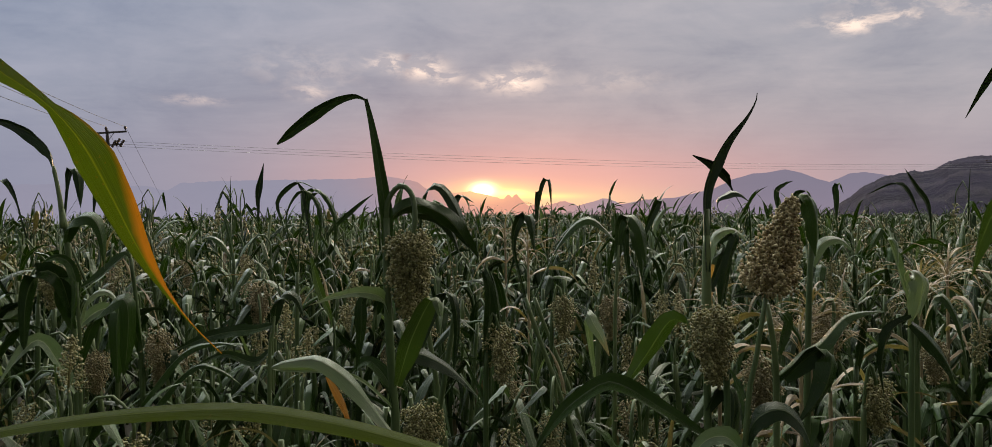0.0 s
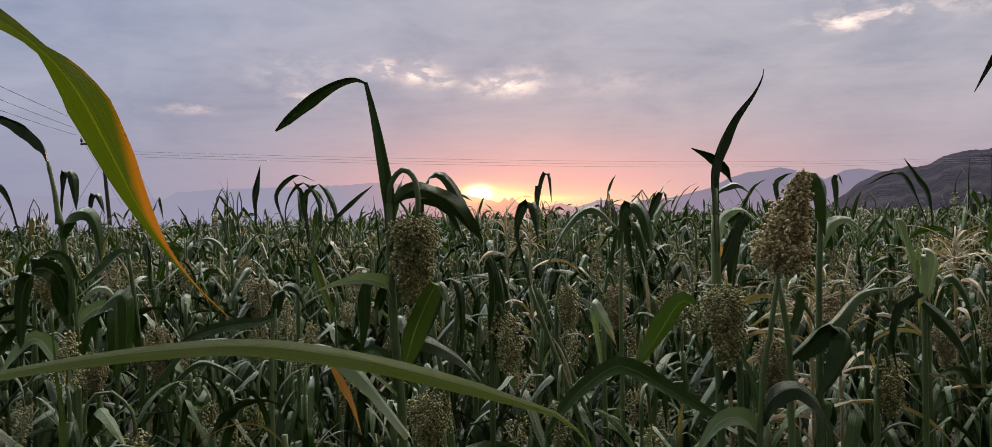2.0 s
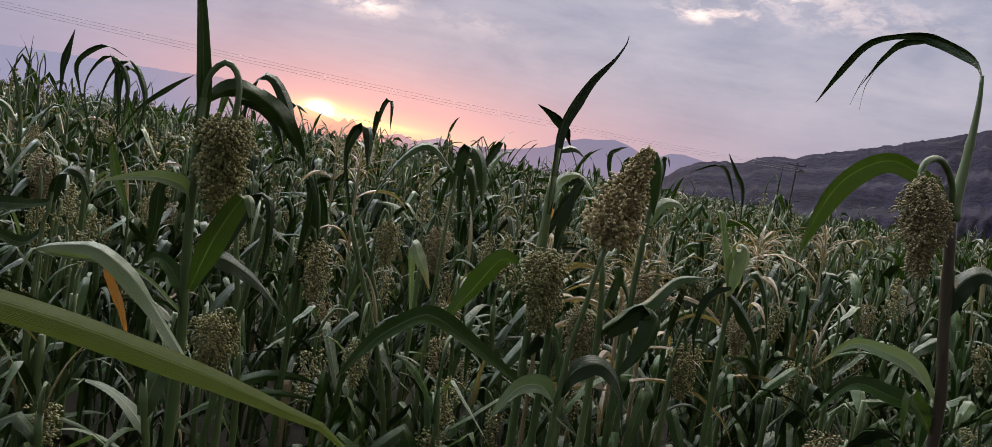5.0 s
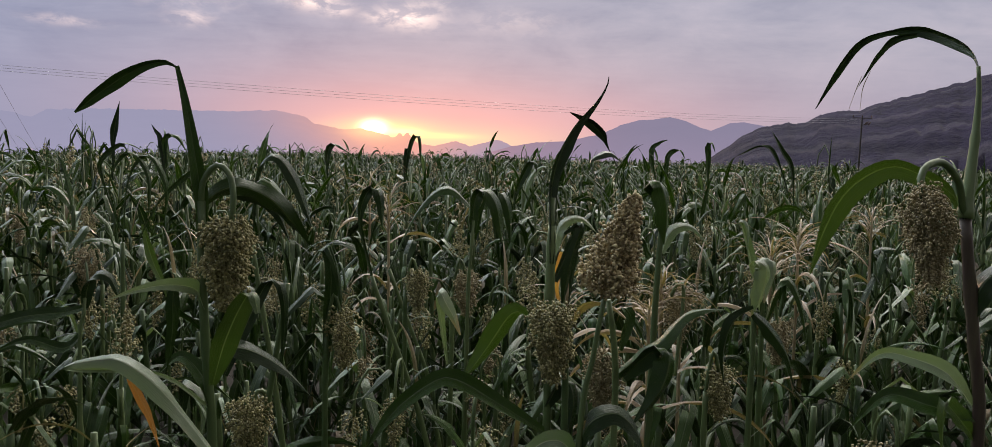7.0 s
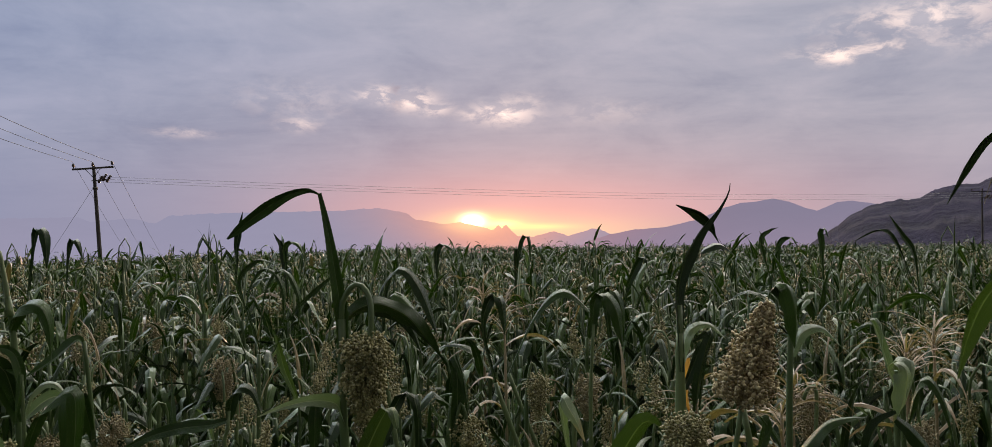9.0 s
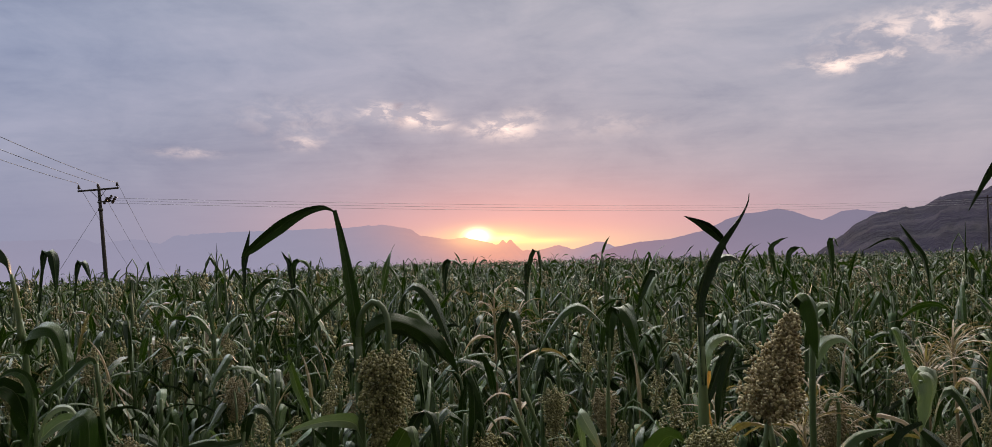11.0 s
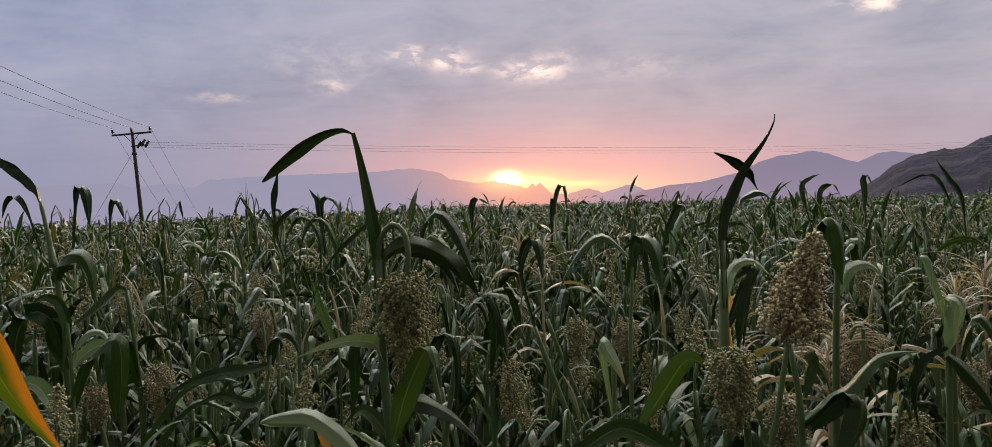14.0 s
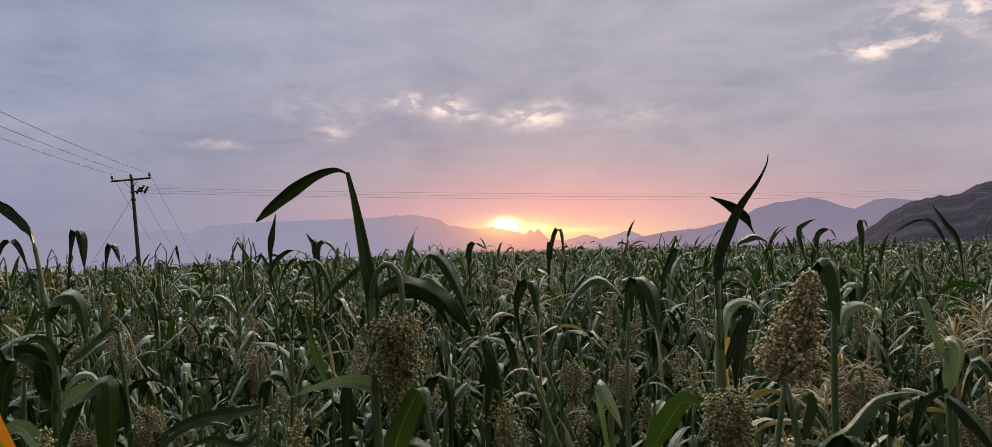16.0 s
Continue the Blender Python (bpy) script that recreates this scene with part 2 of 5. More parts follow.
# lighter copy of the leaf green: light through the blade is put into the colour
LEAF_BRIGHT = leaf_material("sorghum_leaf_backlit", (0.045, 0.082, 0.014), (0.068, 0.11, 0.022), (0.24, 0.2, 0.06), 1.4, (0.22, 0.28, 0.12), 0.09)
LEAF_FIELD = leaf_material("sorghum_leaf_field", (0.009, 0.026, 0.002), (0.046, 0.092, 0.010), (0.24, 0.185, 0.09), 1.18, (0.24, 0.28, 0.14), 0.08, True, shine=0.32)
STEM = stem_material("sorghum_stalk", (0.045, 0.078, 0.022), (0.12, 0.16, 0.062))
STEM_DRY = stem_material("sorghum_stalk_reddish", (0.045, 0.028, 0.022), (0.11, 0.10, 0.05))
LEAF_LIME = leaf_material("sorghum_leaf_lime", (0.075, 0.105, 0.008), (0.11, 0.14, 0.012), (0.3, 0.22, 0.05), 1.5, (0.16, 0.2, 0.04), 0.5, rough=0.5, shine=0.18)
LEAF_STRAW = leaf_material("withered_leaf", (0.22, 0.155, 0.09), (0.34, 0.25, 0.15), (0.32, 0.22, 0.13), 0.6, (0.36, 0.29, 0.2), 0.15)
LEAF_SCORCHED = leaf_material("scorched_leaf", (0.42, 0.17, 0.05), (0.55, 0.28, 0.10), (0.36, 0.14, 0.06), 0.8, (0.5, 0.3, 0.14), 0.2, shine=0.3)
STEM_STRAW = stem_material("withered_stalk", (0.22, 0.16, 0.09), (0.36, 0.29, 0.18))
STEM_FIELD = stem_material("sorghum_stalk_field", (0.045, 0.075, 0.022), (0.12, 0.15, 0.06), True)
GRAIN_TAN = grain_material("ripe_grain", (0.15, 0.105, 0.045), (0.42, 0.335, 0.16), (0.72, 0.61, 0.36))
GRAIN_GREEN = grain_material("green_grain", (0.10, 0.092, 0.03), (0.26, 0.235, 0.09), (0.50, 0.455, 0.23))
GRAIN_BROWN = grain_material("brown_grain", (0.15, 0.12, 0.05), (0.27, 0.22, 0.105), (0.42, 0.355, 0.20))


def simple_material(name, a, b, scale, rough, metal=0.0, stretch=(1, 1, 1), bump=0.4, depth=0.01):
    m, t, p, out = material(name)
    pos = t.nodes.new("ShaderNodeTexCoord").outputs["Object"]
    f = calc(t, "ADD", calc(t, "MULTIPLY", fbm(t, mapped(t, pos, stretch), scale, 5), 0.6), calc(t, "MULTIPLY", fbm(t, pos, scale * 0.17, 3), 0.4))
    t.links.new(mixed(t, ramp(t, f, [(0.35, 0.0), (0.65, 1.0)]), a, b), p.inputs["Base Color"])
    p.inputs["Roughness"].default_value, p.inputs["Metallic"].default_value = rough, metal
    uneven(t, mapped(t, pos, stretch), scale, bump, p, depth)
    return m


SOIL = simple_material("dry_soil", (0.032, 0.026, 0.02), (0.065, 0.052, 0.04), 1.3, 0.95, 0, (1, 1, 1), 0.8, 0.05)
POLE_WOOD = simple_material("creosoted_wood", (0.028, 0.024, 0.022), (0.07, 0.058, 0.05), 12, 0.85, 0, (1, 1, 0.08))
STEEL = simple_material("weathered_steel", (0.06, 0.06, 0.06), (0.12, 0.11, 0.1), 20, 0.6, 0.6)
CERAMIC = simple_material("brown_glazed_ceramic", (0.05, 0.03, 0.02), (0.08, 0.05, 0.035), 15, 0.25)
CABLE = simple_material("bare_aluminium_cable", (0.10, 0.10, 0.105), (0.16, 0.16, 0.165), 8, 0.6, 0.5)
CABLE_NEW = simple_material("dull_aluminium_cable", (0.24, 0.24, 0.25), (0.32, 0.32, 0.33), 8, 0.6, 0.2)


def rock_material():
    m, t, p, out = material("layered_rock_haze_tinted")
    pos = t.nodes.new("ShaderNodeTexCoord").outputs["Object"]
    wide = fbm(t, pos, 0.012, 5)
    s = t.nodes.new("ShaderNodeSeparateXYZ")
    t.links.new(pos, s.inputs[0])
    c = t.nodes.new("ShaderNodeCombineXYZ")
    t.links.new(calc(t, "ADD", s.outputs[2], calc(t, "MULTIPLY", wide, 22)), c.inputs[2])
    strata = fbm(t, c.outputs[0], 0.06, 3)
    scrub = fbm(t, pos, 0.09, 5, 0.6)
    # the blue-violet cast of strata and scrub is evening haze put into the colour
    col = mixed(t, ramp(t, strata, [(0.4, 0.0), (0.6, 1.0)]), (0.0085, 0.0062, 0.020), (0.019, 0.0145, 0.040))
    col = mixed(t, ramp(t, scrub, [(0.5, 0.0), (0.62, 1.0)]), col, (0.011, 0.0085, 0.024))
    t.links.new(col, p.inputs["Base Color"])
    p.inputs["Specular IOR Level"].default_value = 0.1
    p.inputs["Roughness"].default_value = 0.95
    b = t.nodes.new("ShaderNodeBump")
    b.inputs["Strength"].default_value, b.inputs["Distance"].default_value = 0.5, 5.0
    t.links.new(calc(t, "ADD", strata, scrub), b.inputs["Height"])
    t.links.new(b.outputs[0], p.inputs["Normal"])
    return m


def painted_haze_material(name, cool, warm, spread, low):
    """Far mountains; the kilometres of lit evening air before them are painted as glowing colour."""
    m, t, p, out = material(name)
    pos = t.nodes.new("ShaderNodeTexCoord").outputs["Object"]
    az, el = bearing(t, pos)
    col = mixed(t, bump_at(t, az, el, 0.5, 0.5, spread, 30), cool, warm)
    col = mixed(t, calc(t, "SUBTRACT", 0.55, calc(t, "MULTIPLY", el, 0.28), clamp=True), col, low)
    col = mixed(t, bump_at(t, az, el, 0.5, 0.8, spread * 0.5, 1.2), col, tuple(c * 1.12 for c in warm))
    # painted sun glow: a bright warm patch on the ridge stands for lit air
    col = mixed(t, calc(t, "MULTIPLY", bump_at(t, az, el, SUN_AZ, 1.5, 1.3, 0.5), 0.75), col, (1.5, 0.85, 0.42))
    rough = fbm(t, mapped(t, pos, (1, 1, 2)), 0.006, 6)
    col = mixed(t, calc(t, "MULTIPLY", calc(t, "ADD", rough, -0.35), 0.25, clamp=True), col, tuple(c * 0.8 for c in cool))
    # emission only: the ridge shines with its painted haze, whatever lights the scene
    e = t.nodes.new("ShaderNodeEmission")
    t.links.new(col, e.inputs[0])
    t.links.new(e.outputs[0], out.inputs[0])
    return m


ROCK = rock_material()
HAZE_FAR = painted_haze_material("far_ridge_painted_haze", (0.295, 0.285, 0.405), (0.80, 0.36, 0.27), 5.0, (0.315, 0.295, 0.42))
HAZE_MID = painted_haze_material("middle_ridge_painted_haze", (0.235, 0.208, 0.30), (0.62, 0.26, 0.235), 6.0, (0.30, 0.24, 0.34))


# ---- mesh helpers ----
def mesh_of(name, verts, faces, uvs=None, mats=(), smooth=True, slots=None):
    me = bpy.data.meshes.new(name)
    me.from_pydata([tuple(v) for v in verts], [], faces)
    for m in mats:
        me.materials.append(m)
    n = len(me.polygons)
    me.polygons.foreach_set("use_smooth", [smooth] * n)
    if slots is not None:
        me.polygons.foreach_set("material_index", slots)
    if uvs is not None:
        layer = me.uv_layers.new(name="uv")
        idx = np.empty(len(me.loops), dtype=np.int32)
        me.loops.foreach_get("vertex_index", idx)
        layer.data.foreach_set("uv", np.asarray(uvs, dtype=np.float32)[idx].ravel())
    me.update()
    return me


def part(name, geo, mat, parent, label=""):
    verts, faces, uvs = geo
    me = mesh_of(name, verts, faces, uvs, [mat])
    if name == "leaf":
        # the blade's two halves meet in a crease along the rib
        u = np.array(uvs)[:, 0]
        ends = np.empty(len(me.edges) * 2, dtype=np.int32)
        me.edges.foreach_get("vertices", ends)
        on_rib = (np.abs(u[ends].reshape(-1, 2) - 0.5) < 0.01).all(1)
        me.attributes.new("sharp_edge", "BOOLEAN", "EDGE").data.foreach_set("value", on_rib)
    ob = new(name, me)
    ob.parent = parent
    return tagged(ob, label)


def smooth_line(points, n):
    """Even steps along a Catmull-Rom line through a few points."""
    p = [np.array(q, float) for q in points]
    p = [2 * p[0] - p[1]] + p + [2 * p[-1] - p[-2]]
    out = []
    for i in range(1, len(p) - 2):
        for k in range(24):
            t = k / 24
            out.append(0.5 * (2 * p[i] + (p[i + 1] - p[i - 1]) * t + (2 * p[i - 1] - 5 * p[i] + 4 * p[i + 1] - p[i + 2]) * t * t
                              + (3 * p[i] - p[i - 1] - 3 * p[i + 1] + p[i + 2]) * t ** 3))
    out.append(p[-2])
    out = np.array(out)
    d = np.concatenate([[0], np.cumsum(np.linalg.norm(np.diff(out, axis=0), axis=1))])
    s = np.linspace(0, d[-1], n)
    return np.stack([np.interp(s, d, out[:, k]) for k in range(3)], 1)


def unit(v):
    return v / (np.linalg.norm(v) + 1e-9)


def blade_geo(line, width, side, fold=0.25, twist=0.0, cols=4, wave=0.0, shape=None, seed=0):
    """A leaf blade along a line. side: the way its width lies; fold: how deep the keel; twist: degrees over its length."""
    rng = random.Random(seed)
    n = len(line)
    tang = np.gradient(line, axis=0)
    verts, uvs, faces = [], [], []
    ph1, ph2 = rng.random() * 6, rng.random() * 6
    side = np.array(side, float)
    for i in range(n):
        v = i / (n - 1)
        t = unit(tang[i])
        s = unit(side - t * side.dot(t))
        nrm = np.cross(s, t)
        a = radians(twist) * v
        s, nrm = s * math.cos(a) + nrm * math.sin(a), nrm * math.cos(a) - s * math.sin(a)
        if shape:
            w = width * np.interp(v, [q[0] for q in shape], [q[1] for q in shape])
        else:
            w = width * (0.45 + 0.55 * min(1, v / 0.25)) * (1 - max(0, (v - 0.3) / 0.7) ** 1.2)
        w = max(w, 0.0012)
        for j in range(cols + 1):
            u = j / cols
            x = (u - 0.5) * 2
            ripple = wave * w * math.sin(v * 23 + ph1 + (3 if x > 0 else 0) + ph2 * x) * abs(x) ** 2
            verts.append(line[i] + s * (x * w / 2) + nrm * (fold * w * (abs(x) - 0.5) + ripple))
            uvs.append((u, v))
    for i in range(n - 1):
        for j in range(cols):
            a = i * (cols + 1) + j
            faces.append((a, a + 1, a + cols + 2, a + cols + 1))
    return verts, faces, uvs


def tube_geo(line, radii, sides=7):
    n = len(line)
    tang = np.gradient(line, axis=0)
    ref = np.array((0.31, 0.95, 0.05))
    verts, uvs, faces = [], [], []
    for i in range(n):
        t = unit(tang[i])
        a = unit(np.cross(t, ref))
        b = np.cross(t, a)
        for k in range(sides):
            q = 2 * math.pi * k / sides
            verts.append(line[i] + (a * math.cos(q) + b * math.sin(q)) * radii[i])
            uvs.append((k / sides, i / (n - 1)))
    for i in range(n - 1):
        for k in range(sides):
            k2 = (k + 1) % sides
            faces.append((i * sides + k, i * sides + k2, (i + 1) * sides + k2, (i + 1) * sides + k))
    faces.append(tuple(range(sides - 1, -1, -1)))
    faces.append(tuple((n - 1) * sides + k for k in range(sides)))
    return verts, faces, uvs


def stalk_radii(line, r0, r1, node_every=0.17):
    n = len(line)
    d = np.concatenate([[0], np.cumsum(np.linalg.norm(np.diff(line, axis=0), axis=1))])
    out = []
    for i in range(n):
        r = r0 + (r1 - r0) * d[i] / d[-1]
        q = (d[i] / node_every) % 1.0
        out.append(r * (1.22 if q < 0.12 else 1.0))
    return out


OCTA_V = np.array([(1, 0, 0), (0, 1, 0), (-1, 0, 0), (0, -1, 0), (0, 0, 1), (0, 0, -1)], float)
OCTA_F = [(0, 1, 4), (1, 2, 4), (2, 3, 4), (3, 0, 4), (1, 0, 5), (2, 1, 5), (3, 2, 5), (0, 3, 5)]


def grain_shape(fine):
    if not fine:
        return OCTA_V, OCTA_F
    bm = bmesh.new()
    bmesh.ops.create_icosphere(bm, subdivisions=1, radius=1)
    v = np.array([q.co for q in bm.verts])
    f = [tuple(q.index for q in p.verts) for p in bm.faces]
    bm.free()
    return v, f


def head_geo(base, tip, width, grains, size, seed, fine=False, per=7):
    """A seed head: branchlets from a rachis, each ending in a small cluster of grains; hanging heads are broad above and ragged below."""
    rng = np.random.default_rng(seed)
    gv, gf = grain_shape(fine)
    base, tip = np.array(base, float), np.array(tip, float)
    axis = unit(tip - base)
    length = np.linalg.norm(tip - base)
    hangs = axis[2] < 0
    a = unit(np.cross(axis, (0.3, 0.9, 0.2)))
    b = np.cross(axis, a)
    clumps = max(6, grains // per)
    per = max(1, grains // clumps)
    k = np.arange(clumps)
    v = (k + rng.random(clumps)) / clumps
    q = k * 2.39996 + rng.uniform(-0.35, 0.35, clumps)
    if hangs:
        full = np.interp(v, [0, 0.08, 0.25, 0.55, 0.8, 1], [0.6, 0.92, 1.0, 0.82, 0.56, 0.3])
    else:
        full = np.interp(v, [0, 0.08, 0.2, 0.38, 0.6, 0.8, 0.94, 1], [0.5, 0.9, 1.0, 0.86, 0.6, 0.39, 0.24, 0.15])
    lump = np.array([noise.noise((math.cos(t) * 1.5 + seed % 97, math.sin(t) * 1.5, w * 4.5)) for t, w in zip(q, v)])
    reach = width / 2 * full * (0.95 + (0.6 if hangs else 0.3) * lump) * np.where(rng.random(clumps) < 0.35, rng.uniform(0.45, 0.8, clumps), rng.uniform(0.84, 1.12, clumps))
    out = np.cos(q)[:, None] * a + np.sin(q)[:, None] * b
    ends = base + axis * (length * (v * 0.97 + rng.normal(0, 0.02, clumps)))[:, None] + out * reach[:, None]
    way = out * 0.7 + axis * (0.9 if hangs else 0.55) + rng.normal(0, 0.25, (clumps, 3))
    way /= np.linalg.norm(way, axis=1)[:, None]
    run = 0.12 * length * (1.5 if hangs else 1.0)
    s = np.tile((np.arange(per) + 0.5) / per, clumps)
    p = np.repeat(ends, per, 0) - np.repeat(way, per, 0) * (run * (1 - s))[:, None] + rng.normal(0, 0.95, (clumps * per, 3)) * size
    n = len(p)
    r = size * rng.uniform(0.75, 1.15, n)
    stretch = np.repeat(way, per, 0) + rng.normal(0, 0.5, (n, 3))
    stretch /= np.linalg.norm(stretch, axis=1)[:, None]
    along = stretch @ gv.T
    verts = (p[:, None, :] + gv[None] * r[:, None, None] + stretch[:, None, :] * (along * (0.35 * r)[:, None])[:, :, None]).reshape(-1, 3)
    faces = (np.array(gf)[None] + (np.arange(n) * len(gv))[:, None, None]).reshape(-1, 3).tolist()
    verts = list(verts)
    # rachis and the branchlets that show between the grains
    lines = [([base - axis * 0.01, base + axis * length * 0.5, base + axis * length * 0.9], 0.0035)]
    if n > 250:
        step = 5 if fine else 9
        lines += [([base + axis * length * max(0, v[c] - 0.28), (base + axis * length * max(0, v[c] - 0.1) + ends[c]) / 2, ends[c]], 0.0011) for c in range(0, clumps, step)]
    for pts, thick in lines:
        tv, tf, _ = tube_geo(np.array(pts), [thick, thick * 0.9, thick * 0.6], 3)
        o = len(verts)
        verts += list(tv)
        faces += [tuple(o + x for x in f) for f in tf]
    return verts, faces, [(0.3, 0.5)] * len(verts)


def arch_line(rng, origin, heading, length, start, end, power=1.4, n=15):
    """A blade's line: leaves the stalk at an angle from upright, then bows over by its own weight."""
    p = np.array(origin, float)
    out = [p.copy()]
    sway = rng.uniform(-0.5, 0.5)
    for i in range(1, n):
        s = i / (n - 1)
        th = start + (end - start) * s ** power
        h = heading + sway * s
        p = p + np.array((math.sin(th) * math.cos(h), math.sin(th) * math.sin(h), math.cos(th))) * length / (n - 1)
        out.append(p.copy())
    return np.array(out)


# ---- ground ----
def ground_z(x, y):
    d = 0.0
    if x < 0:
        d -= 0.0010 * min(-x, 26) ** 2 + 0.052 * max(0, -x - 26)
    r = math.hypot(x, y)
    d -= 0.02 * max(0, r - 150) * (1 if y > -50 else 0.3)
    return max(d, -140)


def build_ground():
    rings = [0, 0.8, 1.6, 2.4, 3.2, 4.5, 6, 8, 11, 15, 20, 27, 36, 48, 64, 85, 110, 150, 200, 280, 400, 600, 900, 1400, 2200, 3400, 4800]
    sides = 96
    rng = random.Random(4)
    verts, faces = [(0, 0, 0)], []
    for r in rings[1:]:
        for k in range(sides):
            q = 2 * math.pi * k / sides
            x, y = r * math.sin(q), r * math.cos(q)
            verts.append((x, y, ground_z(x, y) + (rng.uniform(-0.03, 0.03) if r < 60 else rng.uniform(-0.6, 0.6) if r > 300 else 0)))
    for k in range(sides):
        faces.append((0, 1 + (k + 1) % sides, 1 + k))
    for i in range(len(rings) - 2):
        for k in range(sides):
            k2 = (k + 1) % sides
            a, b = 1 + i * sides, 1 + (i + 1) * sides
            faces.append((a + k, a + k2, b + k2, b + k))
    ob = new("ground", mesh_of("ground", verts, faces, None, [SOIL]))
    tagged(ob, "dry brown soil under the sorghum crop", "ground", kind="structure")


build_ground()


# ---- distance ----
def ridge(name, label, skyline, near, far, mat, jag, seed, foot=-160.0, shelves=0.0):
    """A mountain side that climbs from its foot to a crest given by bearings (azimuth, elevation), eroded by noise."""
    azs, els = [q[0] for q in skyline], [q[1] for q in skyline]
    cols = int((azs[-1] - azs[0]) * 9)
    rows = 64 if shelves else 26
    verts, faces = [], []
    for i in range(cols + 1):
        az = azs[0] + (azs[-1] - azs[0]) * i / cols
        el = float(np.interp(az, azs, els))
        el += jag * (noise.noise((az * 1.7, seed, 0)) + 0.6 * noise.noise((az * 5.3, seed, 3)) + 0.35 * noise.noise((az * 13.0, seed, 7)))
        top = far * math.tan(radians(el)) + 1.6
        for k in range(rows + 1):
            s = k / rows
            r = near + (far - near) * s
            gully = noise.noise((az * 0.9, s * 2.2, seed)) + 0.6 * noise.noise((az * 2.3, s * 4, seed + 5))
            h = s ** 0.85
            if shelves:
                step = h * 5 + 0.35 * noise.noise((az * 0.5, seed, 1))
                h = h * (1 - shelves) + shelves * (math.floor(step) + min(1, (step % 1) * 2.6)) / 5.3
            z = foot + (top - foot) * h + gully * (top - foot) * 0.07 * s * (1 - s) * 3
            if k == rows:
                z = top
            r += gully * (far - near) * 0.06 * (1 - s)
            verts.append((r * math.sin(radians(az)), r * math.cos(radians(az)), min(z, foot + (top - foot) * (0.15 + 0.85 * s ** 0.5)) if k < rows else top))
        # the far side
        r = far * 1.12
        verts.append((r * math.sin(radians(az)), r * math.cos(radians(az)), foot))
    w = rows + 2
    for i in range(cols):
        for k in range(rows + 1):
            a = i * w + k
            faces.append((a, a + w, a + w + 1, a + 1))
    ob = new(name, mesh_of(name, verts, faces, None, [mat]))
    return tagged(ob, label, "mountain", kind="structure")


ridge("backdrop_far_range", "violet mountain range with painted haze under the setting sun",
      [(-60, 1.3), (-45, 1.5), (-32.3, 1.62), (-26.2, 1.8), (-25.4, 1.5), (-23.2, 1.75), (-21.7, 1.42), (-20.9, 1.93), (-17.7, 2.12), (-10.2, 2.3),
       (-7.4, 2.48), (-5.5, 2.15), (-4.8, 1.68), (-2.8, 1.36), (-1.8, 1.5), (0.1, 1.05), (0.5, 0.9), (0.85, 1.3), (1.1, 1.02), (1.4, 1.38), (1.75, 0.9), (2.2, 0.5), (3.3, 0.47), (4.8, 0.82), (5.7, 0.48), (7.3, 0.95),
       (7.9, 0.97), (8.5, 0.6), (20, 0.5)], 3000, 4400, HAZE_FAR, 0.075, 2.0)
ridge("backdrop_near_range", "mauve mountain with painted haze and a rounded summit",
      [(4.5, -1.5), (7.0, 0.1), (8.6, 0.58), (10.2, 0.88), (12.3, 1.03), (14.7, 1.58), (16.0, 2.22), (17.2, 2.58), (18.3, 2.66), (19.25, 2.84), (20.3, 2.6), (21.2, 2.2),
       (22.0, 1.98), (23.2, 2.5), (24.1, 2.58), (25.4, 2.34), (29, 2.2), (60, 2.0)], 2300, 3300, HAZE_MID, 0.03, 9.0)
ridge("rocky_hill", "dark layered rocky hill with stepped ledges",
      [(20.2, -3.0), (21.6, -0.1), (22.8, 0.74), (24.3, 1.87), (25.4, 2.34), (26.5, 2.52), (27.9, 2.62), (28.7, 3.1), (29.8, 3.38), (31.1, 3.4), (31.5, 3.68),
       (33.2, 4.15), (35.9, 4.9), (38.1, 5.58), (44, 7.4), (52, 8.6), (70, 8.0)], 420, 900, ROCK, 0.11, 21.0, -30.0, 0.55)


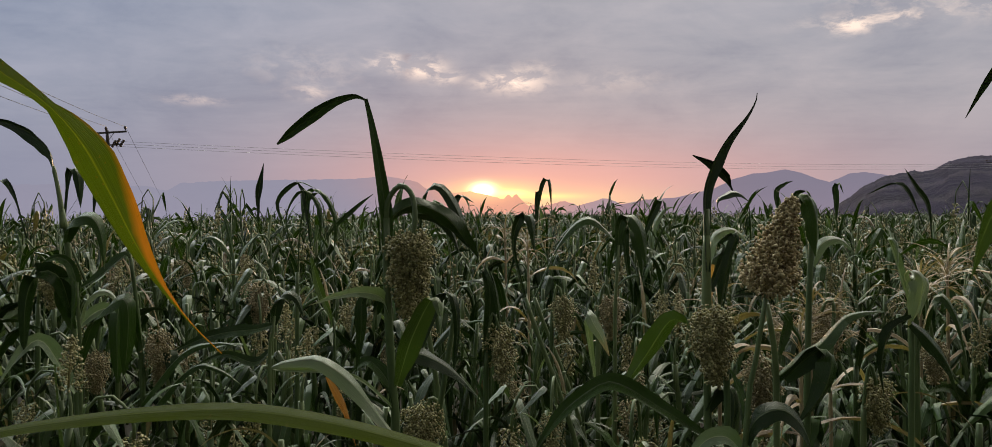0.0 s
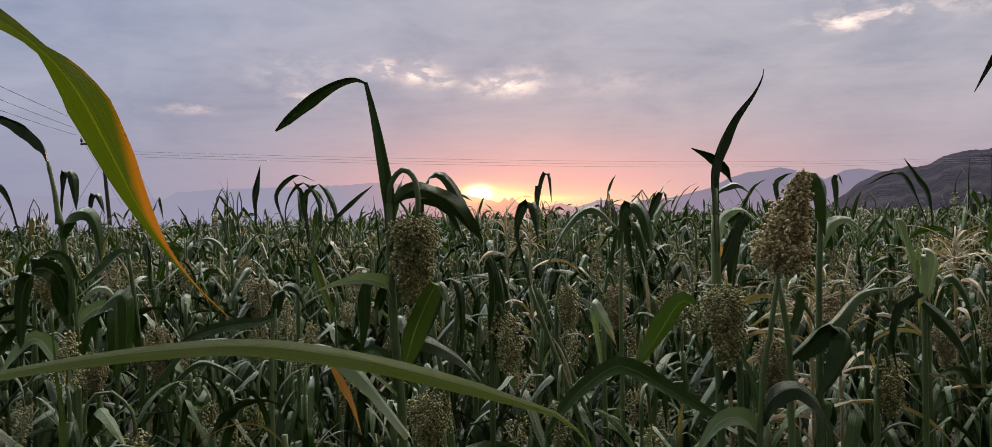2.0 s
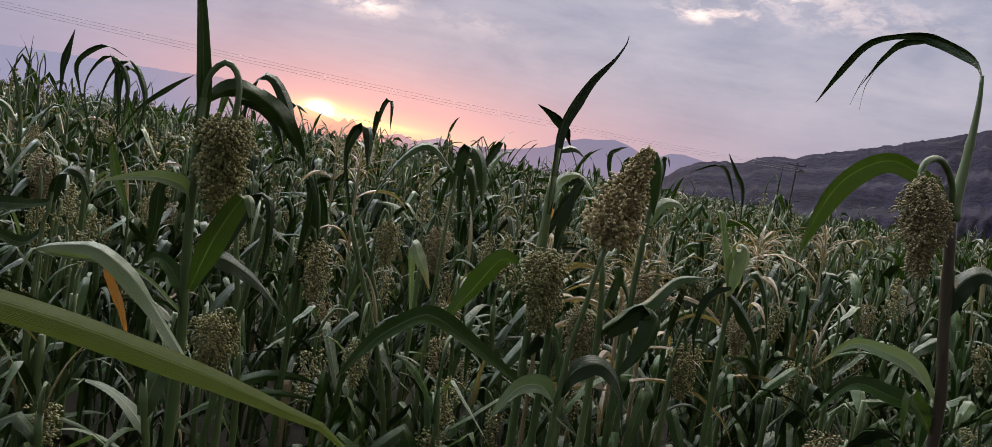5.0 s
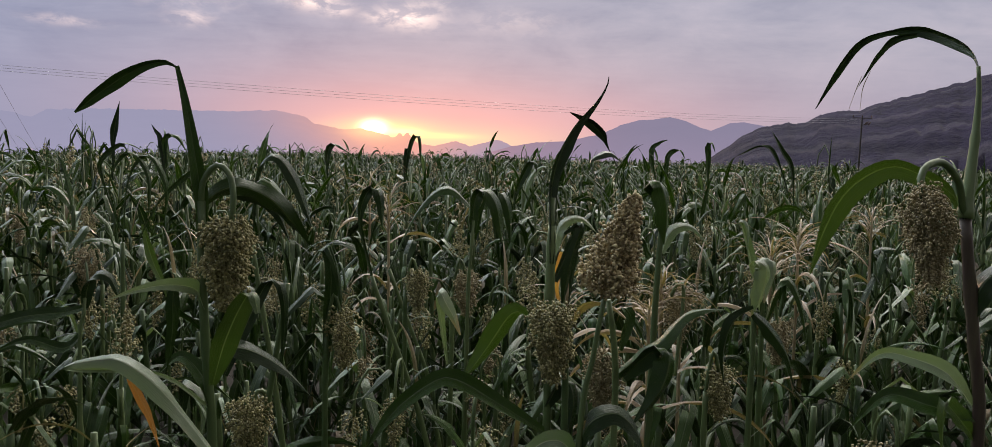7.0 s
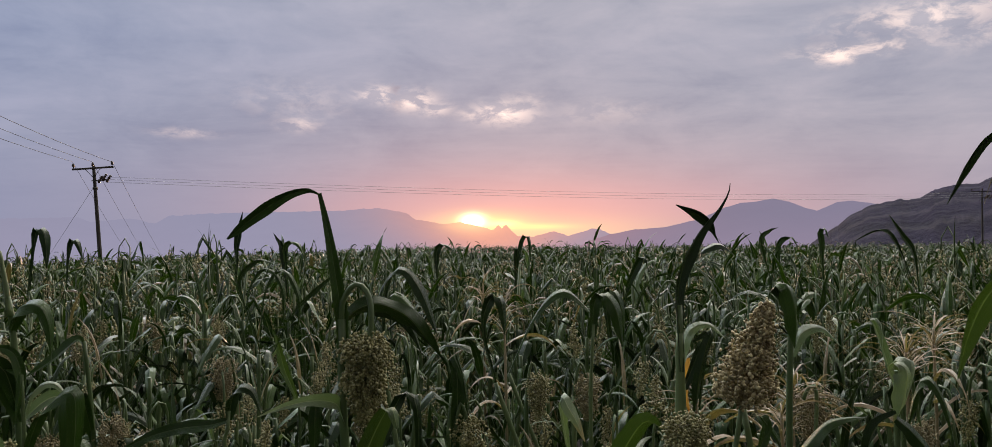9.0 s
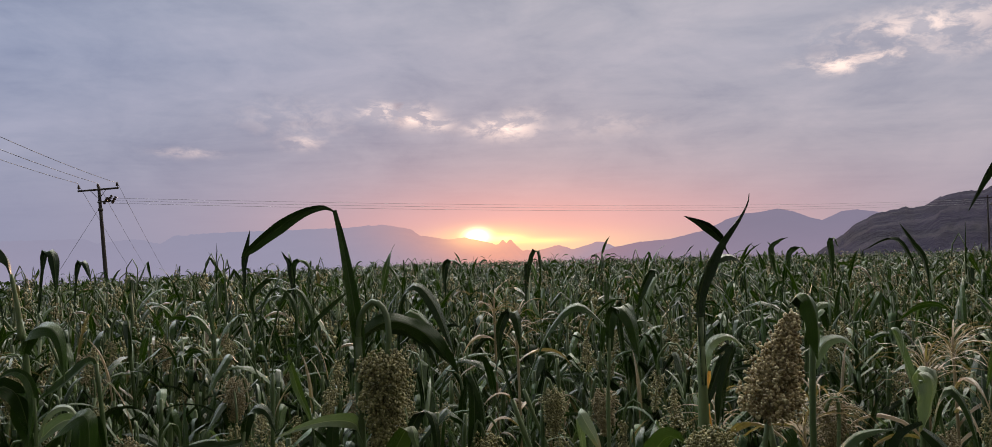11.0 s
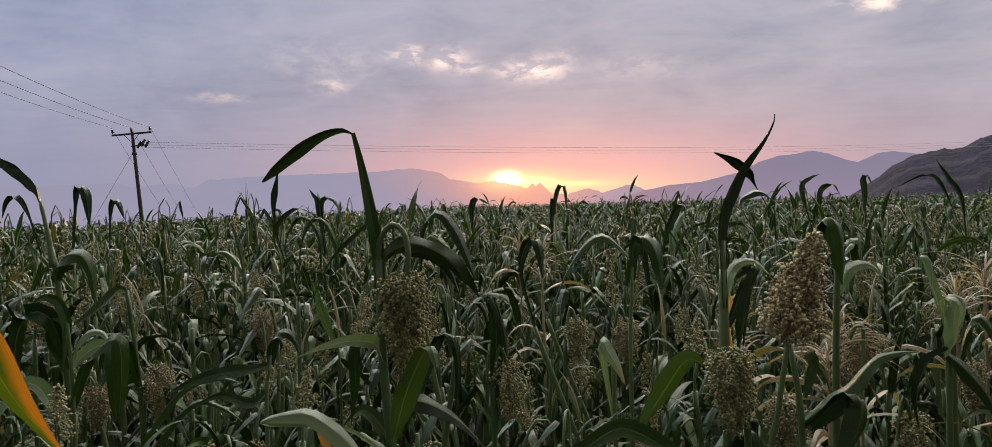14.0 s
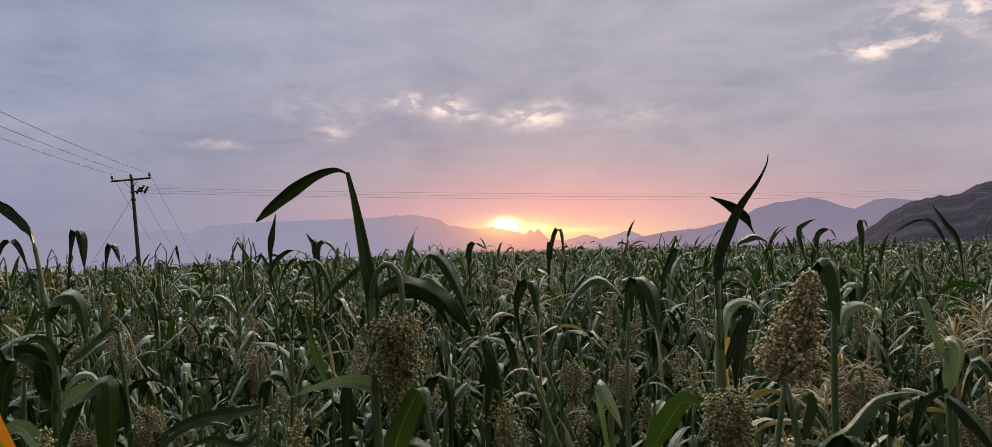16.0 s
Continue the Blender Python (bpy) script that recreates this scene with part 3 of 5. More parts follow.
# ---- power line ----
def pole_thing(base, height, arm, lean, turn, cluster=True):
    root = new("utility_pole")
    root.matrix_world = pose(*base, 0, lean, turn)
    tagged(root, "dark wooden power pole with a crossarm and brown insulators", "utility pole", "power line")

    def box(c, s, bevel=0.01):
        bm = bmesh.new()
        bmesh.ops.create_cube(bm, size=1, matrix=Matrix.Translation(c) @ Matrix.Diagonal((*s, 1)))
        bmesh.ops.bevel(bm, geom=bm.edges[:], offset=bevel, segments=1, affect="EDGES")
        v = [tuple(q.co) for q in bm.verts]
        f = [tuple(q.index for q in p.verts) for p in bm.faces]
        bm.free()
        return v, f, None
    line = smooth_line([(0, 0, -0.5), (0, 0, height * 0.5), (0, 0, height + 0.05)], 12)
    part("post", tube_geo(line, list(np.linspace(0.15, 0.1, 12)), 12), POLE_WOOD, root)
    arm_part = part("crossarm", box((0, -0.14, height - 0.12), (arm, 0.1, 0.12)), POLE_WOOD, root)
    for s in (-1, 1):
        part("brace", tube_geo(smooth_line([(s * 0.5, -0.17, height - 0.15), (s * 0.25, -0.16, height - 0.45), (s * 0.02, -0.13, height - 0.75)], 4), [0.02] * 4, 6), STEEL, root)
    for x in (-arm / 2 + 0.08, 0.0, arm / 2 - 0.08):
        part("insulator", tube_geo(smooth_line([(x, -0.14, height - 0.06), (x, -0.14, height + 0.1), (x, -0.14, height + 0.28)], 9),
                                   [0.02, 0.02, 0.05, 0.1, 0.06, 0.1, 0.06, 0.07, 0.03], 10), CERAMIC, arm_part, "stacked brown ceramic insulator")
    if cluster:
        bracket = part("bracket", box((0.35, -0.16, height - 0.95), (0.95, 0.08, 0.08)), STEEL, root)
        for k in range(3):
            x = 0.3 + 0.26 * k
            z = height - 0.88 + 0.1 * (k % 2)
            part("strain_insulator", tube_geo(smooth_line([(x, -0.2, z - 0.25), (x + 0.14, -0.2, z), (x + 0.3, -0.2, z + 0.22)], 9),
                                              [0.03, 0.11, 0.05, 0.12, 0.05, 0.12, 0.05, 0.11, 0.03], 8), CERAMIC, bracket, "ribbed dark strain insulator")
        part("clamp", tube_geo(smooth_line([(0, -0.02, height - 1.5), (0, 0, height - 1.45), (0, 0.02, height - 1.38)], 4), [0.16] * 4, 12), STEEL, root)
    return root


POLE_TOP = 5.45 + 1.55
first = pole_thing((-25.32, 55.05, ground_z(-25.8, 55)), POLE_TOP - ground_z(-25.8, 55), 2.6, -4.2, 6, True)
second = pole_thing((66.8, 110.3, -2.0), POLE_TOP + 3.4, 2.6, 0.5, -20, True)
third = pole_thing((-15.5, 5.0, ground_z(-15.5, 5)), 8.2, 2.6, 0, 10, False)


def span(name, a, b, sag, label, r=0.012, n=24, mat=CABLE):
    a, b = np.array(a, float), np.array(b, float)
    line = np.array([a + (b - a) * i / n - np.array((0, 0, 4 * sag * (i / n) * (1 - i / n))) for i in range(n + 1)])
    g = tube_geo(line, [r] * (n + 1), 5)
    ob = new(name, mesh_of(name, g[0], g[1], None, [mat]))
    return tagged(ob, label, "cable", "power line")


T1 = (-25.964, 55.000, 6.995)
for x in (-1.22, 0.0, 1.22):
    tip = (T1[0] + x, 55.0 + x * 0.17, POLE_TOP + 0.3)
    span("overhead_cable", tip, (-15.4 + x, 5.0 + x * 0.17, 8.55), 0.55, "bare power cable sagging between wooden poles", 0.014)
    span("overhead_cable", tip, (-58.0 + x * 2.2, 148.0, -4.0), 0.4, "bare power cable running down towards the valley")
for k in range(3):
    span("overhead_cable", (T1[0] + 0.75, 55.0, POLE_TOP - 0.87 + 0.17 * (1 - k)), (66.3 + 0.5 * k, 110, POLE_TOP + 1.1 - 0.26 * k), 0.66 + 0.05 * k, "bare power cable strung across the sunset", 0.010, 40, CABLE_NEW)
span("stay_wire", (T1[0] + 0.05, 55.0, POLE_TOP - 1.45), (-29.5, 55.5, 0.4), 0.0, "steel stay wire bracing the power pole", 0.012, 4)


# ---- single plants that stand in front ----
def thing_at(name, base, label, category="sorghum plant", group="sorghum plants"):
    root = new(name)
    root.location = base
    return tagged(root, label, category, group)


class Plant:
    """A plant whose parts are given in world metres and hung under its root."""

    def __init__(self, base, label):
        self.base = np.array(base, float)
        self.root = thing_at("sorghum_plant", base, label)
        self.count = 0

    def here(self, pts):
        return [np.array(p, float) - self.base for p in pts]

    def stalk(self, pts, r0=0.012, r1=0.008, mat=None, steps=26, name="stalk"):
        line = smooth_line(self.here(pts), steps)
        return part(name, tube_geo(line, stalk_radii(line, r0, r1), 9), mat or STEM, self.root)

    def neck(self, pts, r=0.006):
        line = smooth_line(self.here(pts), 18)
        return part("neck", tube_geo(line, [r] * 18, 8), STEM, self.root)

    def leaf(self, pts, width, mat=None, side=(1, 0.35, 0), fold=0.22, twist=0, wave=0.05, shape=None, steps=22, label=""):
        self.count += 1
        line = smooth_line(self.here(pts), steps)
        return part("leaf", blade_geo(line, width, side, fold, twist, 4, wave, shape, self.count * 7 + int(abs(self.base[0]) * 100)), mat or LEAF, self.root, label)

    def head(self, base, tip, width, mat=None, grains=650, size=0.0052, label=""):
        b, t = self.here([base, tip])
        width *= 0.9
        self.count += 1
        return part("seed_head", head_geo(b, t, width, grains, size, self.count + int(abs(self.base[0]) * 1000), grains > 2300), mat or GRAIN_GREEN, self.root, label)


BLADE = [(0, 0.5), (0.12, 0.86), (0.32, 1.0), (0.58, 0.82), (0.82, 0.42), (0.95, 0.12), (1, 0.02)]
UP, FLAT, TILT = (1, 0.3, 0), (0, 0.6, 1), (0.6, 0.3, 0.8)
UNDER = (-0.6, -0.6, 1)  # blades that turn their underside to the path

# plant with a folded flag leaf and a nodding head
a = Plant((-0.25, 2.10, 0), "tall sorghum plant with a snapped flag leaf and nodding seed head")
a.stalk([(-0.242, 2.100, 0.0), (-0.254, 2.090, 0.955), (-0.263, 2.085, 1.127), (-0.273, 2.080, 1.320), (-0.277, 2.080, 1.536)], 0.014, 0.010)
a.leaf([(-0.276, 2.080, 1.456), (-0.275, 2.075, 1.536), (-0.292, 2.070, 1.662), (-0.310, 2.070, 1.765), (-0.326, 2.070, 1.835)], 0.033, None, UP, 0.3, 10, 0.02, [(0, 0.7), (0.3, 1.0), (0.6, 0.75), (1, 0.28)], label="upright dark flag leaf snapped near its middle")
a.leaf([(-0.326, 2.070, 1.832), (-0.356, 2.080, 1.843), (-0.416, 2.100, 1.828), (-0.495, 2.130, 1.783), (-0.571, 2.155, 1.728)], 0.033, None, UNDER, 0.15, 0, 0.02, [(0, 0.25), (0.2, 0.55), (0.55, 1.0), (0.85, 0.7), (1, 0.15)], label="snapped blade hanging from the flag leaf")
a.neck([(-0.276, 2.080, 1.512), (-0.271, 2.070, 1.578), (-0.241, 2.070, 1.618), (-0.211, 2.060, 1.597), (-0.201, 2.050, 1.544), (-0.207, 2.050, 1.470)], 0.0072)
a.head((-0.207, 2.050, 1.482), (-0.220, 2.050, 1.285), 0.152, GRAIN_GREEN, 3900, 0.0032, label="dense olive seed head hanging head down")
a.leaf([(-0.273, 2.090, 1.529), (-0.241, 2.090, 1.558), (-0.206, 2.100, 1.570), (-0.169, 2.120, 1.561), (-0.126, 2.140, 1.536), (-0.087, 2.160, 1.492), (-0.047, 2.180, 1.430)], 0.05, None, UNDER, 0.3, 50, 0.1, [(0, 0.3), (0.2, 0.85), (0.4, 0.7), (0.55, 0.95), (0.8, 0.8), (1, 0.1)], 28, "dark leaf curled over and drooping beside the neck")
a.leaf([(-0.212, 2.140, 1.547), (-0.156, 2.160, 1.543), (-0.120, 2.180, 1.501), (-0.094, 2.200, 1.433)], 0.04, None, TILT, 0.3, 20, 0.05)
a.leaf([(-0.267, 2.080, 1.288), (-0.283, 2.060, 1.338), (-0.328, 2.000, 1.357), (-0.386, 1.980, 1.349), (-0.445, 1.960, 1.329)], 0.036, LEAF_PALE, FLAT, 0.2, 10, 0.05)
a.leaf([(-0.321, 2.100, 1.340), (-0.342, 2.100, 1.324), (-0.345, 2.100, 1.237), (-0.357, 2.100, 1.137)], 0.032, None, UP, 0.2, 10, 0.04)
a.leaf([(-0.246, 2.050, 1.118), (-0.209, 2.000, 1.229), (-0.168, 1.960, 1.318), (-0.144, 1.950, 1.349), (-0.130, 1.940, 1.306)], 0.058, LEAF_BRIGHT, UP, 0.2, 15, 0.04, [(0, 0.3), (0.35, 1), (0.7, 0.85), (1, 0.2)])
a.leaf([(-0.238, 2.150, 1.114), (-0.159, 2.200, 1.310), (-0.122, 2.200, 1.334), (-0.105, 2.200, 1.273), (-0.108, 2.200, 1.171), (-0.122, 2.200, 1.070)], 0.032, None, UP, 0.2, 0, 0.04)
a.leaf([(-0.252, 2.100, 1.189), (-0.192, 2.150, 1.177), (-0.111, 2.180, 1.125), (-0.041, 2.200, 1.049)], 0.05, None, FLAT, 0.25, 20, 0.05)
a.leaf([(-0.262, 2.080, 1.060), (-0.360, 2.030, 1.150), (-0.540, 2.000, 1.172), (-0.470, 1.990, 1.192), (-0.417, 1.980, 1.188), (-0.334, 1.960, 1.129), (-0.225, 1.950, 0.992)], 0.046, LEAF_PALE, FLAT, 0.3, 20, 0.06, [(0, 0.2), (0.3, 0.25), (0.45, 0.3), (0.6, 0.9), (0.75, 1.0), (1, 0.5)], 30)
a.leaf([(-0.404, 1.970, 1.158), (-0.380, 1.965, 1.117), (-0.357, 1.960, 1.070), (-0.333, 1.955, 0.995)], 0.02, LEAF_SCORCHED, UP, 0.1, 40, 0.1, label="dried orange strip of leaf")
a.leaf([(-0.259, 2.080, 1.064), (-0.277, 2.100, 1.124), (-0.332, 2.120, 1.169), (-0.395, 2.150, 1.114)], 0.04, None, FLAT, 0.25, 10)

b = Plant((-0.2, 2.32, 0), "short sorghum plant with a low green seed head")
b.stalk([(-0.168, 2.320, 0.0), (-0.168, 2.320, 0.721), (-0.168, 2.320, 0.918)], 0.011, 0.008)
b.neck([(-0.168, 2.320, 0.900), (-0.164, 2.320, 1.008), (-0.185, 2.310, 1.028), (-0.198, 2.300, 0.986)])
b.head((-0.198, 2.300, 0.995), (-0.212, 2.300, 0.826), 0.13, GRAIN_GREEN, 2400, 0.0030)

# plant with a twisted spear leaf
c = Plant((0.56, 2.11, 0), "tall sorghum plant with a twisted spear-like top leaf")
c.stalk([(0.548, 2.110, 0.0), (0.544, 2.110, 0.950), (0.538, 2.110, 1.252), (0.539, 2.110, 1.414), (0.538, 2.110, 1.560)], 0.015, 0.008)
c.stalk([(0.539, 2.110, 1.252), (0.539, 2.110, 1.382), (0.539, 2.110, 1.492)], 0.015, 0.009, None, 10, "sheath")
c.leaf([(0.539, 2.098, 1.400), (0.538, 2.104, 1.500), (0.538, 2.110, 1.589), (0.556, 2.110, 1.660), (0.594, 2.110, 1.734), (0.642, 2.110, 1.798), (0.662, 2.110, 1.834), (0.666, 2.110, 1.856)], 0.040, None, (1, 0.2, 0.35), 0.3, -35, 0.03, [(0, 0.3), (0.2, 0.4), (0.42, 0.75), (0.58, 1.0), (0.77, 0.65), (0.89, 0.3), (1, 0.1)], 30, label="dark twisted spear leaf")
c.leaf([(0.567, 2.200, 1.408), (0.583, 2.200, 1.484), (0.631, 2.200, 1.503), (0.672, 2.180, 1.468)], 0.034, LEAF_PALE, FLAT, 0.25, 0, 0.05)
c.leaf([(0.570, 2.200, 1.341), (0.626, 2.220, 1.455), (0.623, 2.220, 1.407), (0.612, 2.220, 1.270)], 0.034, None, UP, 0.25, 0, 0.04)
c.leaf([(0.538, 2.110, 1.187), (0.500, 2.130, 1.257), (0.455, 2.150, 1.271), (0.399, 2.200, 1.171), (0.340, 2.200, 1.083)], 0.062, LEAF_BRIGHT, (0.7, 0.2, -0.7), 0.22, 10, 0.03, [(0, 0.3), (0.3, 0.7), (0.6, 1.0), (0.85, 0.6), (1, 0.05)], label="broad green leaf with backlight in its colour")
c.leaf([(0.541, 2.100, 0.978), (0.413, 2.100, 1.059), (0.324, 2.100, 1.111), (0.268, 2.100, 1.114), (0.171, 2.100, 1.043), (0.099, 2.100, 0.943)], 0.046, None, FLAT, 0.3, 20, 0.04, [(0, 0.4), (0.3, 0.9), (0.5, 1), (0.8, 0.7), (1, 0.1)])
c.leaf([(0.541, 2.100, 1.043), (0.577, 2.080, 1.112), (0.595, 2.060, 1.069), (0.574, 2.040, 0.947)], 0.045, None, UP, 0.3, 0)
c2 = Plant((0.56, 1.99, 0), "sorghum plant with a nodding olive seed head behind a stalk")
c2.stalk([(0.563, 2.000, 0.0), (0.563, 2.000, 0.959), (0.559, 2.000, 1.206)], 0.011, 0.008)
c2.neck([(0.559, 2.000, 1.175), (0.559, 2.000, 1.290), (0.541, 1.990, 1.318), (0.523, 1.980, 1.293)])
c2.head((0.526, 1.980, 1.301), (0.523, 1.980, 1.130), 0.12, GRAIN_GREEN, 3000, 0.0029)

# the large upright head
d = Plant((0.60, 1.86, 0), "sorghum plant with a large upright tan seed head")
d.stalk([(0.526, 1.870, 0.0), (0.565, 1.865, 1.019), (0.587, 1.860, 1.216), (0.611, 1.855, 1.382)], 0.010, 0.0055)
d.head((0.609, 1.855, 1.378), (0.667, 1.855, 1.588), 0.150, GRAIN_TAN, 3600, 0.0035, label="large upright pear-shaped head of tan grain")
d.leaf([(0.569, 1.870, 1.026), (0.592, 1.850, 1.089), (0.645, 1.840, 1.106), (0.691, 1.830, 1.052), (0.709, 1.820, 0.956)], 0.05, None, FLAT, 0.25, 0)
d.leaf([(0.570, 1.870, 0.998), (0.523, 1.860, 1.044), (0.464, 1.850, 1.032), (0.405, 1.840, 0.950)], 0.045, LEAF_PALE, FLAT, 0.25, 0)

e = Plant((0.69, 2.0, 0), "sorghum stalk with dark drooping leaves")
e.stalk([(0.696, 2.020, 0.0), (0.690, 2.020, 0.975), (0.682, 2.010, 1.189), (0.657, 2.000, 1.329)], 0.013, 0.007)
e.leaf([(0.686, 2.020, 1.140), (0.734, 2.000, 1.187), (0.784, 1.980, 1.232), (0.833, 1.970, 1.294), (0.878, 1.970, 1.310), (0.928, 1.970, 1.314)], 0.046, None, FLAT, 0.3, 30, 0.05, [(0, 0.4), (0.3, 1), (0.6, 0.8), (1, 0.1)])
e.leaf([(0.694, 1.980, 1.148), (0.755, 1.950, 1.214), (0.784, 1.940, 1.209), (0.765, 1.930, 1.136), (0.706, 1.920, 1.057)], 0.066, None, (1, 0.2, -0.4), 0.3, 15, 0.04, [(0, 0.4), (0.3, 0.9), (0.6, 1), (1, 0.1)], label="dark drooping leaf")
e.leaf([(0.705, 2.050, 1.197), (0.729, 2.060, 1.275), (0.715, 2.060, 1.299), (0.760, 2.070, 1.242), (0.773, 2.070, 1.194)], 0.03, None, UP, 0.2, 0)
e.neck([(0.700, 2.060, 0.989), (0.703, 2.080, 1.144), (0.690, 2.100, 1.176), (0.676, 2.100, 1.156)])
e.head((0.682, 2.120, 1.169), (0.681, 2.120, 1.009), 0.115, GRAIN_BROWN, 2200, 0.0031)

f = Plant((0.88, 2.34, 0), "sorghum plant with a hanging pleated leaf")
f.stalk([(0.884, 2.340, 0.0), (0.886, 2.340, 1.075), (0.890, 2.340, 1.345), (0.898, 2.340, 1.525)], 0.013, 0.008)
f.leaf([(0.895, 2.340, 1.507), (0.860, 2.320, 1.578), (0.846, 2.310, 1.592), (0.867, 2.300, 1.592), (0.885, 2.300, 1.534), (0.891, 2.300, 1.428)], 0.06, None, UP, 0.35, 15, 0.06, [(0, 0.3), (0.35, 0.8), (0.6, 1.0), (0.8, 0.8), (1, 0.1)])
f.leaf([(0.905, 2.360, 1.398), (0.941, 2.380, 1.460), (1.004, 2.400, 1.469), (1.069, 2.420, 1.413)], 0.035, LEAF_PALE, FLAT, 0.25, 0)
f.neck([(1.051, 2.600, 0.982), (1.074, 2.620, 1.240), (1.053, 2.620, 1.270), (1.033, 2.620, 1.230)])
f.head((1.082, 2.700, 1.227), (1.091, 2.700, 1.054), 0.14, GRAIN_BROWN, 1800, 0.0035)

# plant with long arching leaves by the dark hill
r = Plant((1.40, 1.87, 0), "reddish-stalked sorghum plant with long arching leaves and nodding head")
r.stalk([(1.536, 1.880, 0.0), (1.528, 1.870, 1.008), (1.501, 1.870, 1.229), (1.476, 1.870, 1.393), (1.450, 1.870, 1.553)], 0.016, 0.013, STEM_DRY)
r.stalk([(1.450, 1.870, 1.546), (1.457, 1.875, 1.611), (1.472, 1.885, 1.727), (1.477, 1.890, 1.828), (1.473, 1.893, 1.893)], 0.016, 0.004, None, 20, "sheath")
r.leaf([(1.474, 1.893, 1.888), (1.477, 1.920, 1.924), (1.466, 1.980, 1.960), (1.439, 2.050, 1.991), (1.396, 2.100, 1.996), (1.349, 2.160, 1.977), (1.315, 2.200, 1.916), (1.275, 2.246, 1.807)], 0.040, None, UNDER, 0.2, 0, 0.03, [(0, 0.3), (0.15, 0.8), (0.35, 0.9), (0.5, 0.35), (0.65, 0.55), (0.82, 0.6), (1, 0.05)], 30, "long dark arching leaf torn along its length")
r.leaf([(1.429, 2.060, 1.983), (1.397, 2.100, 1.977), (1.370, 2.120, 1.942), (1.351, 2.140, 1.896), (1.332, 2.150, 1.853)], 0.022, None, UNDER, 0.2, 0, 0.03)
r.leaf([(1.338, 2.140, 1.887), (1.329, 2.150, 1.848), (1.315, 2.150, 1.804)], 0.003, LEAF_DRY, UP, 0.1, 0, 0)
r.leaf([(1.361, 2.140, 1.901), (1.349, 2.150, 1.856), (1.345, 2.150, 1.795)], 0.003, LEAF_DRY, UP, 0.1, 0, 0)
r.neck([(1.449, 1.870, 1.546), (1.407, 1.840, 1.626), (1.345, 1.810, 1.670), (1.285, 1.780, 1.663), (1.258, 1.760, 1.632), (1.265, 1.750, 1.579)], 0.008)
r.head((1.262, 1.740, 1.597), (1.290, 1.740, 1.399), 0.135, GRAIN_BROWN, 3800, 0.0027, label="dense brown seed head hanging head down")
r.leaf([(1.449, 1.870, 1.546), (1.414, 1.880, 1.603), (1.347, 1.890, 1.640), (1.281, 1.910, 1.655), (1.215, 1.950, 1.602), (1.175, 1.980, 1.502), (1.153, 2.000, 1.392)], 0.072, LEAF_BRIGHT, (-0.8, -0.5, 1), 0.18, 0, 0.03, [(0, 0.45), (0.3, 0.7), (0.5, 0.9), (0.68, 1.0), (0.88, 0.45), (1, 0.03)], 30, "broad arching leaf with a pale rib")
r.leaf([(1.485, 1.870, 1.319), (1.503, 1.850, 1.403), (1.539, 1.820, 1.430), (1.623, 1.800, 1.362)], 0.06, None, FLAT, 0.25, 0)
r.leaf([(1.508, 1.870, 1.109), (1.463, 1.900, 1.176), (1.398, 1.950, 1.202), (1.348, 2.000, 1.198), (1.300, 2.050, 1.120)], 0.045, LEAF_PALE, FLAT, 0.25, 20)
r.leaf([(1.514, 1.870, 1.078), (1.421, 1.900, 1.100), (1.339, 1.950, 1.109), (1.278, 2.000, 1.007)], 0.05, None, FLAT, 0.25, 10)
r.leaf([(1.518, 1.870, 1.032), (1.439, 1.860, 1.113), (1.417, 1.850, 1.101), (1.415, 1.840, 1.000)], 0.05, LEAF_BRIGHT, UP, 0.2, 0)

# plants at the other side
l = Plant((-1.40, 2.66, 0), "sorghum plant with a bowed dark flag leaf")
l.stalk([(-1.338, 2.680, 0.0), (-1.358, 2.680, 0.787), (-1.369, 2.670, 1.173), (-1.382, 2.660, 1.460), (-1.395, 2.650, 1.562)], 0.013, 0.009)
l.stalk([(-1.389, 2.650, 1.501), (-1.399, 2.650, 1.592), (-1.420, 2.650, 1.700)], 0.010, 0.005, None, 10, "sheath")
l.leaf([(-1.420, 2.650, 1.696), (-1.436, 2.650, 1.745), (-1.494, 2.660, 1.796), (-1.577, 2.680, 1.837), (-1.671, 2.700, 1.860)], 0.055, None, (0.3, -0.6, 1), 0.3, 0, 0.03, [(0, 0.3), (0.2, 0.9), (0.4, 1), (0.75, 0.5), (1, 0.05)])
l.leaf([(-1.381, 2.650, 1.450), (-1.342, 2.630, 1.522), (-1.283, 2.620, 1.532), (-1.253, 2.620, 1.478), (-1.244, 2.620, 1.371)], 0.055, None, TILT, 0.3, 10)
l.leaf([(-1.366, 2.660, 1.215), (-1.374, 2.600, 1.342), (-1.433, 2.580, 1.364), (-1.467, 2.570, 1.266), (-1.467, 2.560, 1.031)], 0.06, None, TILT, 0.3, 10)
l.leaf([(-1.364, 2.660, 1.174), (-1.385, 2.640, 1.278), (-1.365, 2.620, 1.341), (-1.324, 2.600, 1.322), (-1.331, 2.580, 1.185)], 0.05, None, UP, 0.3, 10)
l.leaf([(-1.357, 2.660, 0.969), (-1.425, 2.600, 1.143), (-1.477, 2.550, 1.111), (-1.545, 2.500, 0.966)], 0.055, LEAF_PALE, FLAT, 0.25, 0)
l2 = Plant((-1.27, 2.95, 0), "sorghum plant with a sharply bent leaf and low seed head")
l2.stalk([(-1.261, 2.970, 0.0), (-1.270, 2.960, 0.835), (-1.277, 2.950, 1.133), (-1.301, 2.940, 1.388)], 0.012, 0.007)
